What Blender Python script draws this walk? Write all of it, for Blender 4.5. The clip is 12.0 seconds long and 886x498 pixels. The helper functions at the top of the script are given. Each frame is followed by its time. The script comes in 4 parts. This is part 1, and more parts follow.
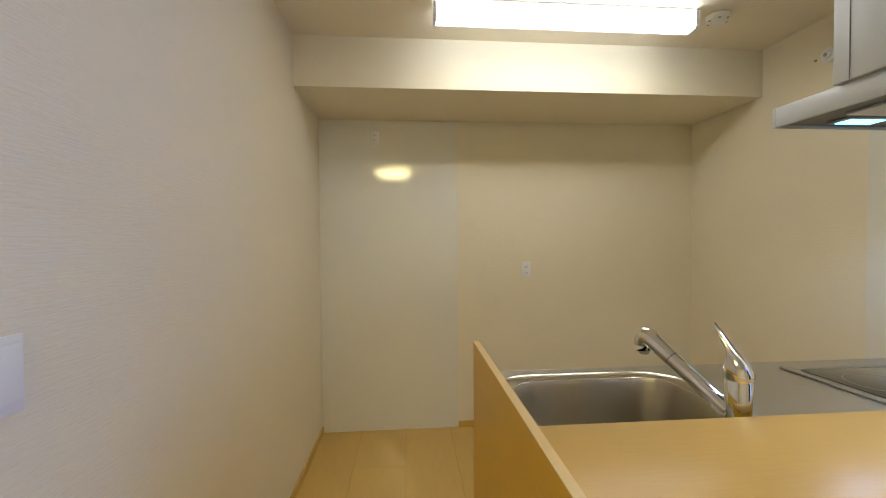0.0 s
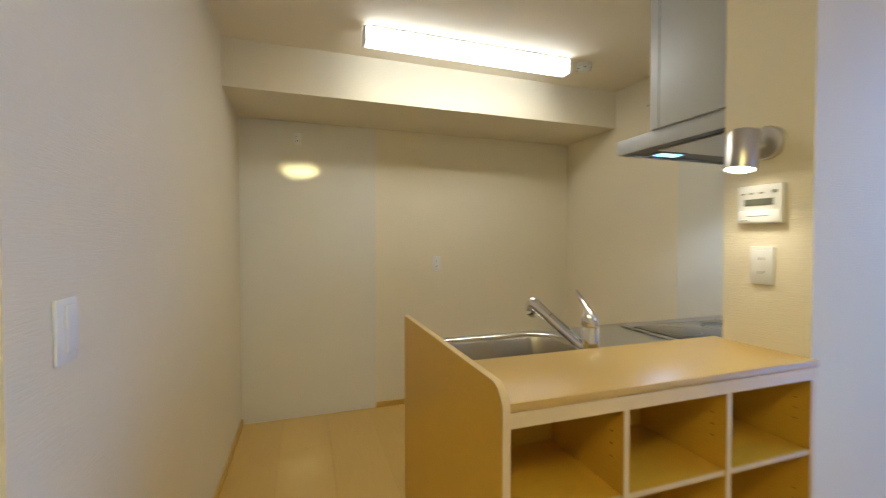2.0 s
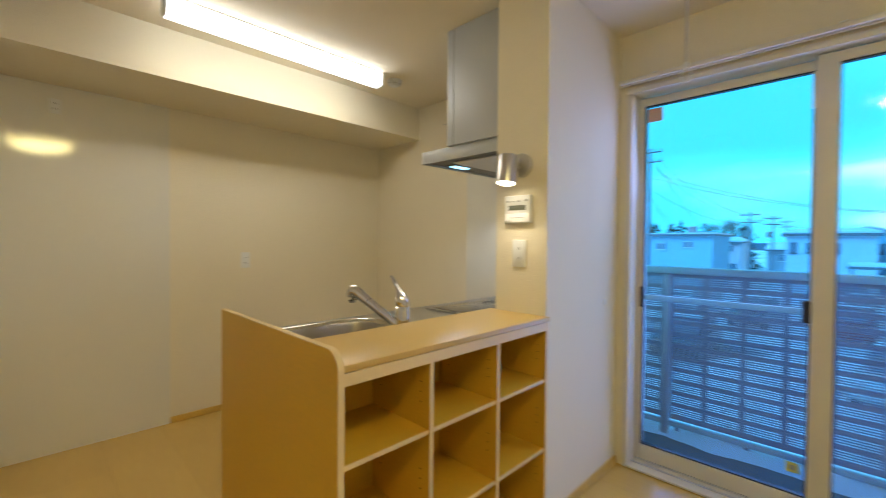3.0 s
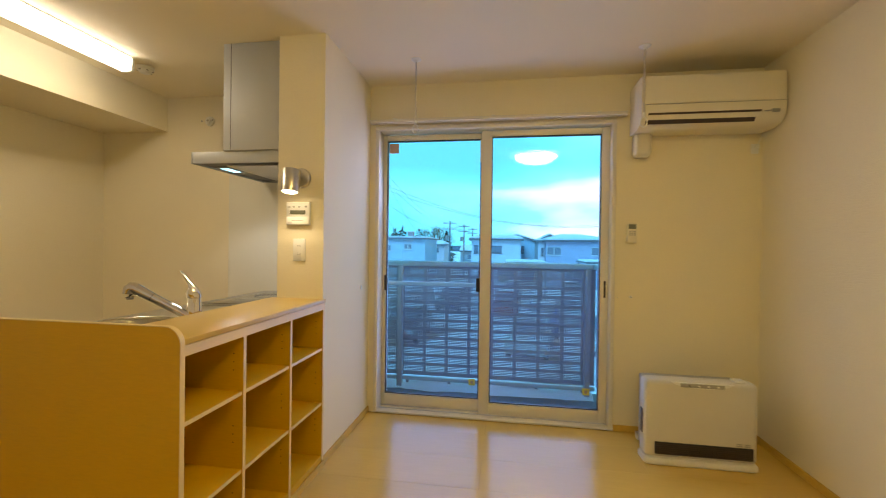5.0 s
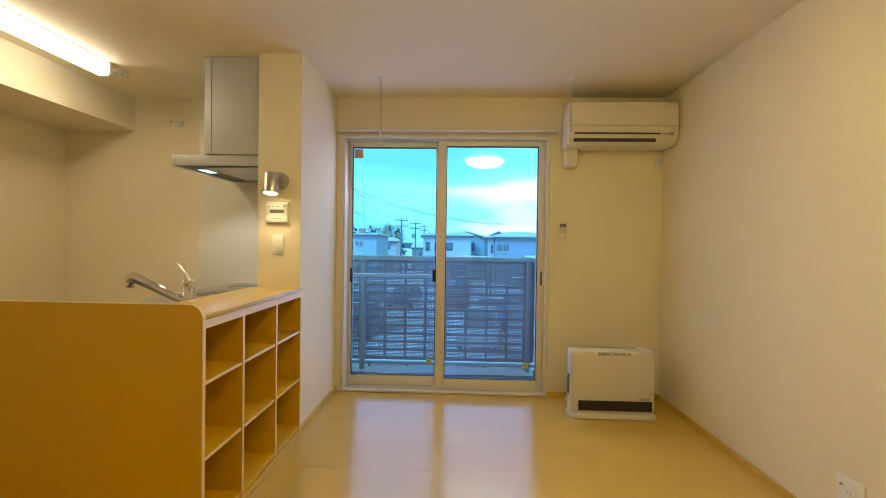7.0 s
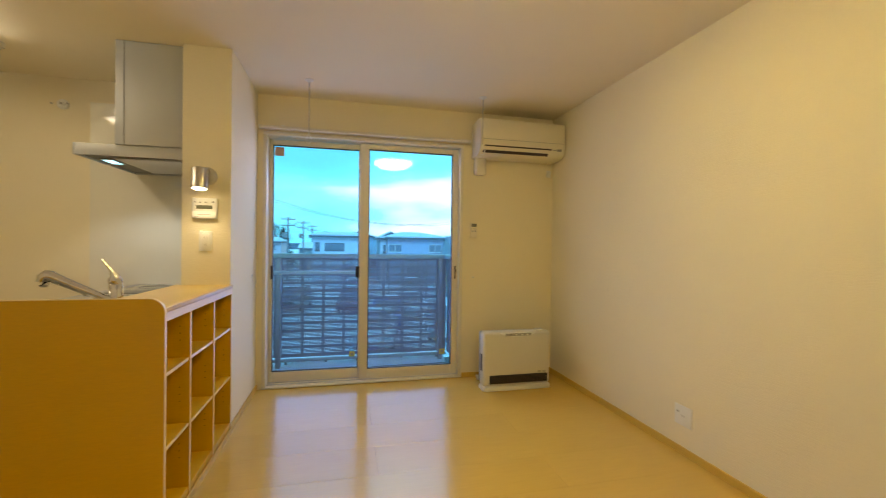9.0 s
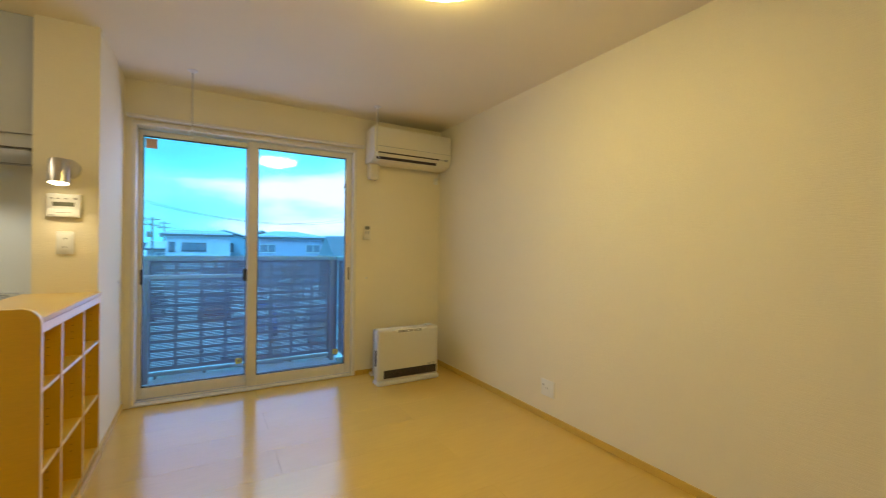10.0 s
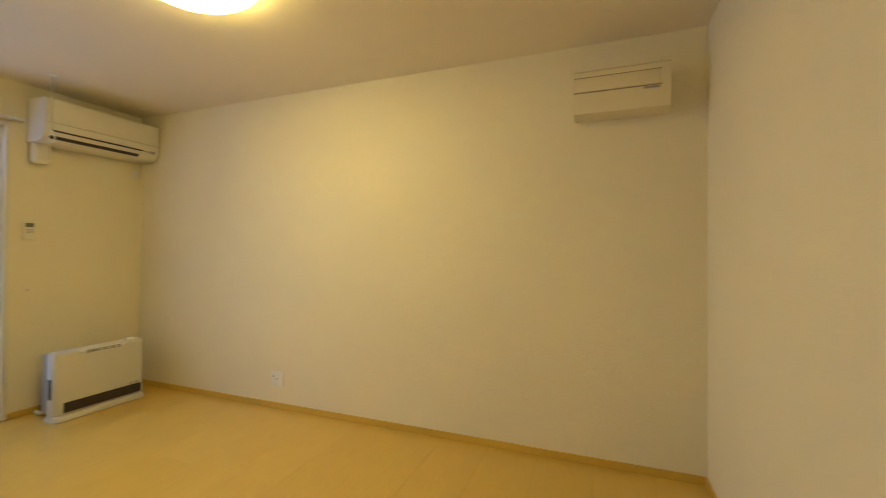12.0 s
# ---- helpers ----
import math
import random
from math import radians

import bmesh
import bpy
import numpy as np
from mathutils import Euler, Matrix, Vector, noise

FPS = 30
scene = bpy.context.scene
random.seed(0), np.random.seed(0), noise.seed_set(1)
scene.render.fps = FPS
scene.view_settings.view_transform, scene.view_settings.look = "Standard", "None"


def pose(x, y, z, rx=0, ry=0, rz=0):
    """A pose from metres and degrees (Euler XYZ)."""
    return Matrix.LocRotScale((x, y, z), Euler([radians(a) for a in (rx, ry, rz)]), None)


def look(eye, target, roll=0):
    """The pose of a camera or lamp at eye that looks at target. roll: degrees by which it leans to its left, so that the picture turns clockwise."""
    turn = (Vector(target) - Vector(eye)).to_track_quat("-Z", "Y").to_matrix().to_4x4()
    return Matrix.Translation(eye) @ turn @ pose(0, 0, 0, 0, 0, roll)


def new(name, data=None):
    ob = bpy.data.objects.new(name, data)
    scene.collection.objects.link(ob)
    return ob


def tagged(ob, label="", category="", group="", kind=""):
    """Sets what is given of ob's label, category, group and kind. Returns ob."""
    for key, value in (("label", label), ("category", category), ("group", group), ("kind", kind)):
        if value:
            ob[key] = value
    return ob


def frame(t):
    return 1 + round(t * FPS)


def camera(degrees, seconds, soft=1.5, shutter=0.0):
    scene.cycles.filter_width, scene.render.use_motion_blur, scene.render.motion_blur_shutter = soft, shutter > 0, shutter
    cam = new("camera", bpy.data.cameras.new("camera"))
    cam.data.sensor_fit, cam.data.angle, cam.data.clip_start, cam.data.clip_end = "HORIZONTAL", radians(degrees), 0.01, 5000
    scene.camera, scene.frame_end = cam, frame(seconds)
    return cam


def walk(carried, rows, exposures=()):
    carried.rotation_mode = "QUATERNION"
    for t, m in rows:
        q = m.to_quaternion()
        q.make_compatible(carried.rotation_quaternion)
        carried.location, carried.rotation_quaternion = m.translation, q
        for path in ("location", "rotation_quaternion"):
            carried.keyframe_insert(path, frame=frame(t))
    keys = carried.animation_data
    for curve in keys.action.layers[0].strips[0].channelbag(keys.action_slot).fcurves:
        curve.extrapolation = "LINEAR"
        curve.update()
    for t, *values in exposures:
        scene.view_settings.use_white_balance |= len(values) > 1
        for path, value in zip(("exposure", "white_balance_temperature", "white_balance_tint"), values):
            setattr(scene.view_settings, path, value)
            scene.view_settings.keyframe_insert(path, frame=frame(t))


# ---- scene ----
cam = camera(94.6, 12.0, soft=1.0, shutter=0.5)
PATH = [
    (0, (-0.054, -0.004, 1.312), (0.111, 1.989, 1.268), -0.4),
    (0.5, (-0.085, -0.046, 1.299), (0.093, 1.946, 1.253), -0.4),
    (1, (-0.105, -0.108, 1.295), (0.110, 1.880, 1.250), -0.4),
    (1.5, (-0.167, -0.207, 1.299), (0.184, 1.762, 1.255), -0.3),
    (2, (-0.232, -0.298, 1.280), (0.409, 1.596, 1.240), -0.0),
    (2.5, (-0.303, -0.378, 1.267), (0.731, 1.333, 1.226), 0.2),
    (3, (-0.377, -0.430, 1.249), (1.042, 0.979, 1.214), 0.5),
    (3.5, (-0.478, -0.461, 1.241), (1.239, 0.564, 1.215), 0.6),
    (3.7, (-0.522, -0.472, 1.238), (1.268, 0.421, 1.214), 0.6),
    (5.3, (-1.024, -0.526, 1.222), (0.962, -0.291, 1.209), 0.8),
    (5.5, (-1.071, -0.540, 1.217), (0.919, -0.342, 1.202), 0.8),
    (6, (-1.175, -0.542, 1.205), (0.819, -0.398, 1.194), 0.7),
    (6.5, (-1.271, -0.532, 1.214), (0.726, -0.425, 1.198), 0.7),
    (8.5, (-1.526, -0.283, 1.200), (0.461, -0.513, 1.180), 0.9),
    (9, (-1.599, -0.208, 1.184), (0.348, -0.667, 1.171), 0.7),
    (9.5, (-1.666, -0.087, 1.192), (0.193, -0.824, 1.183), 0.9),
    (10, (-1.744, -0.026, 1.198), (-0.011, -1.026, 1.193), 0.75),
    (10.5, (-1.809, 0.043, 1.175), (-0.260, -1.222, 1.180), 0.6),
    (11, (-1.880, 0.128, 1.200), (-0.565, -1.380, 1.210), 0.5),
    (11.5, (-1.894, 0.267, 1.191), (-0.894, -1.465, 1.212), 0.6),
    (12, (-1.930, 0.374, 1.199), (-1.216, -1.494, 1.216), 0.4),
]
walk(cam, [(t, look(eye, target, roll)) for t, eye, target, roll in PATH],
     [(0.0, 0.10, 5750, 9), (2.0, 0.08, 5800, 8), (3.5, 0.0, 6700, 8), (5.5, 0.04, 8400, 10), (6.5, 0.04, 8400, 9), (9.0, 0.03, 8400, 7), (10.5, 0.02, 7500, 3), (12.0, 0.07, 8200, 4)])

# ---- world and light ----
world = bpy.data.worlds.new("world")
scene.world = world
world.use_nodes = True
wn = world.node_tree.nodes
sky = wn.new("ShaderNodeTexSky")
sky.sky_type = 'NISHITA'
sky.sun_disc = False
sky.sun_elevation = radians(32)
sky.sun_rotation = radians(124)
wn["Background"].inputs["Strength"].default_value = 0.15
cast = wn.new("ShaderNodeMix")
cast.data_type, cast.blend_type = 'RGBA', 'MULTIPLY'
cast.inputs["Factor"].default_value = 1.0
cast.inputs["B"].default_value = (0.60, 1.0, 1.35, 1)
world.node_tree.links.new(sky.outputs[0], cast.inputs["A"])
world.node_tree.links.new(cast.outputs["Result"], wn["Background"].inputs["Color"])


def lamp(name, kind, place, target, power, colour, size=0.1, size_y=None, spot=60, blend=0.5):
    data = bpy.data.lights.new(name, kind)
    data.energy, data.color = power, colour
    if kind == 'AREA':
        data.shape = 'RECTANGLE' if size_y else 'DISK'
        data.size = size
        if size_y:
            data.size_y = size_y
    elif kind == 'SUN':
        data.angle = size
    else:
        data.shadow_soft_size = size
        if kind == 'SPOT':
            data.spot_size, data.spot_blend = radians(spot), blend
    ob = new(name, data)
    ob.matrix_world = look(place, target)
    return ob


TUBE, COOL, DAY = (1.0, 0.852, 0.64), (0.74, 0.84, 1.0), (0.39, 0.45, 1.0)
lamp("sun", 'SUN', (-16, 8, 17), (0, 0, 0), 5.0, (0.20, 0.62, 1.0), radians(40))
lamp("window_daylight", 'AREA', (2.16, -0.38, 1.07), (0, -0.38, 0.70), 25, DAY, 1.55, 1.9)
lamp("tube_light", 'AREA', (0.70, 1.886, 2.298), (0.70, 1.886, 0), 4.9, TUBE, 1.2, 0.07)
lamp("hood_light", 'SPOT', (1.50, 1.15, 1.665), (1.50, 1.15, 0), 7.5, COOL, 0.03, spot=140)
lamp("spot_lamp_light", 'SPOT', (1.085, 0.645, 1.494), (1.00, 0.645, 1.0), 4.0, (1.0, 0.84, 0.60), 0.03, spot=125, blend=0.7)

# ---- materials ----


def mat(name, colour, rough=0.5, metal=0.0, grain=0.0, grain_scale=30.0, stretch=(1, 1, 1), bump=0.0, bump_scale=200.0,
        bump_stretch=(1, 1, 1), stain=0.04, coat=0.0, emit=None, power=0.0, wave=None, piece=0.0, spec=0.5):
    """A procedural surface: base colour with fine grain and broad stains, and a fine relief."""
    m = bpy.data.materials.new(name)
    m.use_nodes = True
    n, l = m.node_tree.nodes, m.node_tree.links
    b = n["Principled BSDF"]
    b.inputs["Roughness"].default_value, b.inputs["Metallic"].default_value = rough, metal
    b.inputs["Coat Weight"].default_value = coat
    b.inputs["Specular IOR Level"].default_value = spec
    co = n.new("ShaderNodeTexCoord")
    mp = n.new("ShaderNodeMapping")
    mp.inputs["Scale"].default_value = stretch
    l.new(co.outputs["Object"], mp.inputs["Vector"])
    fine, broad = n.new("ShaderNodeTexNoise"), n.new("ShaderNodeTexNoise")
    fine.inputs["Scale"].default_value, fine.inputs["Detail"].default_value = grain_scale, 6
    broad.inputs["Scale"].default_value, broad.inputs["Detail"].default_value = 1.7, 3
    l.new(mp.outputs[0], fine.inputs["Vector"])
    l.new(co.outputs["Object"], broad.inputs["Vector"])
    mix = n.new("ShaderNodeMix")
    mix.data_type = 'RGBA'
    lo = tuple(max(0, c * (1 - grain)) for c in colour)
    hi = tuple(min(1, c * (1 + grain * 0.6)) for c in colour)
    mix.inputs["A"].default_value, mix.inputs["B"].default_value = (*lo, 1), (*hi, 1)
    l.new(fine.outputs["Fac"], mix.inputs["Factor"])
    hsv = n.new("ShaderNodeHueSaturation")
    rng = n.new("ShaderNodeMapRange")
    rng.inputs["From Min"].default_value, rng.inputs["From Max"].default_value = 0.3, 0.7
    rng.inputs["To Min"].default_value, rng.inputs["To Max"].default_value = 1 - stain, 1 + stain
    l.new(broad.outputs["Fac"], rng.inputs["Value"])
    last = rng.outputs[0]
    if piece:
        info, ma = n.new("ShaderNodeObjectInfo"), n.new("ShaderNodeMath")
        ma.operation = 'MULTIPLY_ADD'
        ma.inputs[1].default_value, ma.inputs[2].default_value = piece, 1 - piece / 2
        l.new(info.outputs["Random"], ma.inputs[0])
        mu = n.new("ShaderNodeMath")
        mu.operation = 'MULTIPLY'
        l.new(ma.outputs[0], mu.inputs[0])
        l.new(last, mu.inputs[1])
        last = mu.outputs[0]
    l.new(last, hsv.inputs["Value"])
    l.new(mix.outputs["Result"], hsv.inputs["Color"])
    l.new(hsv.outputs[0], b.inputs["Base Color"])
    rr = n.new("ShaderNodeMapRange")
    rr.inputs["To Min"].default_value, rr.inputs["To Max"].default_value = max(0.0, rough - 0.06), min(1.0, rough + 0.06)
    l.new(fine.outputs["Fac"], rr.inputs["Value"])
    l.new(rr.outputs[0], b.inputs["Roughness"])
    if bump:
        bm_, bt = n.new("ShaderNodeBump"), n.new("ShaderNodeTexNoise")
        mb = n.new("ShaderNodeMapping")
        mb.inputs["Scale"].default_value = bump_stretch
        l.new(co.outputs["Object"], mb.inputs["Vector"])
        bt.inputs["Scale"].default_value, bt.inputs["Detail"].default_value = bump_scale, 4
        l.new(mb.outputs[0], bt.inputs["Vector"])
        bm_.inputs["Strength"].default_value, bm_.inputs["Distance"].default_value = bump, 0.002
        l.new(bt.outputs["Fac"], bm_.inputs["Height"])
        l.new(bm_.outputs[0], b.inputs["Normal"])
    if emit:
        b.inputs["Emission Color"].default_value, b.inputs["Emission Strength"].default_value = (*emit, 1), power
    return m


def glass_mat(name, tint=(0.64, 0.86, 1.0), gloss=1.0):
    m = bpy.data.materials.new(name)
    m.use_nodes = True
    n, l = m.node_tree.nodes, m.node_tree.links
    n.remove(n["Principled BSDF"])
    tr, gl = n.new("ShaderNodeBsdfTransparent"), n.new("ShaderNodeBsdfGlossy")
    mx, fr = n.new("ShaderNodeMixShader"), n.new("ShaderNodeFresnel")
    tr.inputs["Color"].default_value = (*tint, 1)
    gl.inputs["Roughness"].default_value = 0.02
    fr.inputs["IOR"].default_value = 1.0 + 0.5 * gloss
    l.new(fr.outputs[0], mx.inputs[0])
    l.new(tr.outputs[0], mx.inputs[1])
    l.new(gl.outputs[0], mx.inputs[2])
    l.new(mx.outputs[0], n["Material Output"].inputs["Surface"])
    return m


WALL = mat("wallpaper", (0.81, 0.747, 0.575), 0.75, grain=0.06, grain_scale=260, stretch=(0.3, 0.3, 1.6), bump=0.5, bump_scale=170,
           bump_stretch=(0.14, 0.14, 1.4), stain=0.015)
CEIL = mat("ceiling_paper", (0.845, 0.77, 0.60), 0.8, grain=0.05, grain_scale=220, bump=0.35, bump_scale=260, stain=0.015)
PANEL = mat("kitchen_panel", (0.80, 0.79, 0.71), 0.07, spec=0.9, grain=0.01, bump=0.05, bump_scale=90, stain=0.01)
FLOOR = mat("maple_plank", (0.63, 0.42, 0.112), 0.19, spec=0.75, grain=0.07, grain_scale=9, stretch=(9, 0.7, 1), bump=0.03, bump_scale=60,
            bump_stretch=(6, 0.6, 1), stain=0.03, piece=0.03)
JOINT = mat("floor_joint", (0.34, 0.21, 0.07), 0.7)
SKIRT = mat("skirting_wood", (0.63, 0.41, 0.085), 0.4, grain=0.12, grain_scale=20, stretch=(1, 1, 12))
WOOD = mat("beech_board", (0.70, 0.415, 0.034), 0.33, grain=0.10, grain_scale=14, stretch=(2, 2, 14), bump=0.02, bump_scale=80, stain=0.03)
TOPWOOD = mat("beech_top", (0.61, 0.41, 0.125), 0.34, spec=0.4, grain=0.10, grain_scale=14, stretch=(1, 12, 2), stain=0.03)
EDGE = mat("cream_edge_band", (0.77, 0.58, 0.27), 0.35, grain=0.05, grain_scale=40)
STEEL = mat("brushed_steel", (0.55, 0.55, 0.54), 0.30, metal=1.0, grain=0.06, grain_scale=160, stretch=(0.1, 1, 8), stain=0.02)
SINK = mat("sink_steel", (0.47, 0.44, 0.37), 0.35, metal=1.0, grain=0.02, grain_scale=12, stain=0.02)
RIM = mat("bright_sink_rim", (0.68, 0.67, 0.64), 0.16, metal=1.0, stain=0.01)
HOODM = mat("silver_hood", (0.50, 0.525, 0.55), 0.5, metal=0.1, grain=0.03, grain_scale=200, stain=0.01)
DARKM = mat("dark_hood_underside", (0.10, 0.10, 0.10), 0.4, grain=0.1)
CHROME = mat("chrome", (0.80, 0.80, 0.80), 0.06, metal=1.0)
WHITE = mat("white_plastic", (0.80, 0.81, 0.79), 0.35, grain=0.02, stain=0.01)
HEAT = mat("heater_enamel", (0.64, 0.62, 0.57), 0.4, grain=0.02, stain=0.015)
CREAM = mat("cream_plastic", (0.76, 0.72, 0.60), 0.38, grain=0.02, stain=0.01)
FRAME = mat("white_resin_frame", (0.74, 0.71, 0.64), 0.35, grain=0.02, stain=0.02)
BLACK = mat("black_plastic", (0.02, 0.02, 0.02), 0.4)
BROWN = mat("dark_brown_grille", (0.05, 0.035, 0.03), 0.45)
GREY = mat("grey_plastic", (0.35, 0.35, 0.33), 0.4)
LCD = mat("display", (0.17, 0.18, 0.14), 0.2)
GLASS = glass_mat("window_glass")
HOBGLASS = mat("black_hob_glass", (0.03, 0.03, 0.03), 0.08, coat=0.5)
TUBEM = mat("lit_tube_cover", (0.9, 0.9, 0.88), 0.4, emit=(1.0, 0.97, 0.95), power=6.5)
LAMPM = mat("lit_lamp_shade", (0.9, 0.88, 0.8), 0.4, emit=(1.0, 0.815, 0.33), power=22.5)
BULB = mat("lit_bulb", (0.9, 0.9, 0.8), 0.4, emit=(1.0, 0.85, 0.6), power=14)
HOODBULB = mat("lit_hood_lens", (0.8, 0.9, 0.9), 0.3, emit=(0.25, 0.68, 1.0), power=2.6)
SATIN = mat("satin_nickel", (0.60, 0.58, 0.54), 0.32, metal=1.0, grain=0.03)
CONCRETE = mat("balcony_concrete", (0.22, 0.22, 0.24), 0.85, grain=0.25, grain_scale=60, bump=0.3, bump_scale=120, stain=0.1)
SNOW = mat("snow", (0.82, 0.85, 0.88), 0.7, grain=0.03, bump=0.4, bump_scale=25, stain=0.03)
ALU = mat("grey_aluminium", (0.45, 0.36, 0.44), 0.45, metal=0.2, grain=0.05)
ALULIGHT = mat("silver_aluminium", (0.62, 0.63, 0.66), 0.4, metal=0.3, grain=0.03)

# ---- building helpers ----


def box(bm, lo, hi, bevel=0.0, seg=2):
    x0, y0, z0 = lo
    x1, y1, z1 = hi
    m = Matrix.LocRotScale(((x0 + x1) / 2, (y0 + y1) / 2, (z0 + z1) / 2), None, (abs(x1 - x0), abs(y1 - y0), abs(z1 - z0)))
    made = bmesh.ops.create_cube(bm, size=1, matrix=m)["verts"]
    if bevel:
        edges = list({e for v in made for e in v.link_edges})
        bmesh.ops.bevel(bm, geom=edges, offset=bevel, segments=seg, affect='EDGES', profile=0.5)
    return bm


def cyl(bm, a, b, r, r2=None, seg=24, caps=True):
    a, b = Vector(a), Vector(b)
    d = b - a
    m = Matrix.Translation((a + b) / 2) @ d.to_track_quat('Z', 'Y').to_matrix().to_4x4()
    bmesh.ops.create_cone(bm, cap_ends=caps, segments=seg, radius1=r, radius2=r if r2 is None else r2, depth=d.length, matrix=m)
    return bm


def lathe(bm, profile, centre=(0, 0, 0), seg=40):
    """A body of revolution about z through centre, from (radius, z) pairs."""
    rings = []
    for r, z in profile:
        rings.append([bm.verts.new((centre[0] + r * math.cos(2 * math.pi * i / seg), centre[1] + r * math.sin(2 * math.pi * i / seg), centre[2] + z))
                      for i in range(seg)])
    for p, q in zip(rings, rings[1:]):
        for i in range(seg):
            bm.faces.new((p[i], p[(i + 1) % seg], q[(i + 1) % seg], q[i]))
    for ring in (rings[0], rings[-1]):
        if len(ring) > 2:
            bm.faces.new(ring)
    return bm


def prism(bm, outline, axis, lo, hi):
    """An outline in the plane across axis (x: y,z; y: x,z; z: x,y), drawn out from lo to hi."""
    def at(p, w):
        return {'x': (w, p[0], p[1]), 'y': (p[0], w, p[1]), 'z': (p[0], p[1], w)}[axis]
    a, b = [bm.verts.new(at(p, lo)) for p in outline], [bm.verts.new(at(p, hi)) for p in outline]
    n = len(outline)
    bm.faces.new(a)
    bm.faces.new(b)
    for i in range(n):
        bm.faces.new((a[i], a[(i + 1) % n], b[(i + 1) % n], b[i]))
    return bm


def tube(bm, points, r, seg=12):
    """A round bar along a line of points."""
    rings = []
    pts = [Vector(p) for p in points]
    for i, p in enumerate(pts):
        d = (pts[min(i + 1, len(pts) - 1)] - pts[max(i - 1, 0)]).normalized()
        q = d.to_track_quat('Z', 'Y')
        rr = r[i] if isinstance(r, (list, tuple)) else r
        rings.append([bm.verts.new(p + q @ Vector((rr * math.cos(2 * math.pi * k / seg), rr * math.sin(2 * math.pi * k / seg), 0))) for k in range(seg)])
    for p, q in zip(rings, rings[1:]):
        for k in range(seg):
            bm.faces.new((p[k], p[(k + 1) % seg], q[(k + 1) % seg], q[k]))
    bm.faces.new(rings[0])
    bm.faces.new(rings[-1])
    return bm


def mesh_object(name, bm, material, smooth=False):
    bmesh.ops.recalc_face_normals(bm, faces=bm.faces)
    me = bpy.data.meshes.new(name)
    bm.to_mesh(me)
    bm.free()
    me.materials.append(material)
    if smooth:
        flat = [max(abs(c) for c in f.normal) > 0.9995 for f in me.polygons]
        boxy = sum(f.area for f, k in zip(me.polygons, flat) if k) > 0.6 * sum(f.area for f in me.polygons)
        for f, k in zip(me.polygons, flat):
            f.use_smooth = not (boxy and k)
        me.set_sharp_from_angle(angle=radians(35))
    return new(name, me)


def part(name, bm, material, parent, label="", smooth=True):
    """One mesh object under a thing or a part, made in world coordinates."""
    ob = mesh_object(name, bm, material, smooth)
    ob.parent = parent
    ob.matrix_parent_inverse = parent_world(parent).inverted()
    if label:
        ob["label"] = label
    return ob


def parent_world(ob):
    m = ob.matrix_basis.copy()
    if ob.parent:
        m = parent_world(ob.parent) @ ob.matrix_parent_inverse @ m
    return m


def thing(name, place, label, category, group="", kind=""):
    ob = new(name)
    ob.empty_display_size = 0.1
    ob.matrix_basis = Matrix.Translation(place)
    return tagged(ob, label, category, group, kind)


def structure(name, bm, material, label, category, smooth=False):
    return tagged(mesh_object(name, bm, material, smooth), label, category, kind="structure")


def B():
    return bmesh.new()


def bx(lo, hi, bevel=0.0, seg=2):
    return box(B(), lo, hi, bevel, seg)


# ---- the large structure ----
WX, KX, LX, WESTX = 1.965, 2.0, -0.656, -2.46      # window wall, kitchen east wall, passage wall, west wall
NWY = 0.482                                        # room wall behind the passage corner
NY, SY, KY, H = 0.5, -2.115, 2.825, 2.4            # line of the partitions, south wall, kitchen end wall, ceiling
BEAMY, BEAMZ = 2.23, 2.131
T = 0.12
OY0, OY1, OZ0, OZ1 = -1.225, 0.455, 0.0, 2.10      # window opening

structure("wall_south", bx((WESTX - T, SY - T, -0.1), (WX + 0.16, SY, H)), WALL, "off-white ribbed wallpaper over a plain long wall", "wall")
structure("wall_west", bx((WESTX - T, SY, -0.1), (WESTX, NWY + T, H)), WALL, "off-white ribbed wallpaper over a plain wall", "wall")
bm = bx((WESTX, NWY, -0.1), (LX, NWY + T, H))
box(bm, (LX - T, NWY + T, -0.1), (LX, KY + T, H))
structure("wall_passage", bm, WALL, "white ribbed wallpaper on the wall beside the kitchen", "wall")
structure("wall_kitchen_end", bx((LX, KY, -0.1), (KX + 0.16, KY + T, H)), WALL, "beige wallpaper on the kitchen end wall", "wall")
structure("wall_kitchen_east", bx((KX, 0.635, -0.1), (KX + 0.16, KY, H)), WALL, "beige wallpaper on the kitchen side wall", "wall")
bm = bx((WX, SY, -0.1), (WX + 0.195, OY0, H))
box(bm, (WX, OY1, -0.1), (WX + 0.195, 0.635, H))
box(bm, (WX, OY0, OZ1), (WX + 0.195, OY1, H))
box(bm, (WX, OY0, -0.1), (WX + 0.195, OY1, OZ0))
structure("wall_window", bm, WALL, "off-white wallpaper round the balcony window", "wall")
structure("wall_stub", bx((1.2, NY, -0.1), (WX, 0.775, H)), WALL, "white papered end wall between kitchen and room", "wall")
structure("beam", bx((LX, BEAMY, BEAMZ), (KX, KY, H)), WALL, "boxed-in beam papered like the walls", "beam")
structure("ceiling", bx((WESTX - T, SY - T, H), (KX + 0.16, KY + T, H + 0.1)), CEIL, "plain off-white papered ceiling", "ceiling")
structure("kitchen_panel", bx((LX + 0.002, KY - 0.004, 0.0), (0.281, KY + 0.01, BEAMZ - 0.001)), PANEL, "glossy white washable kitchen wall panel", "wall panel")
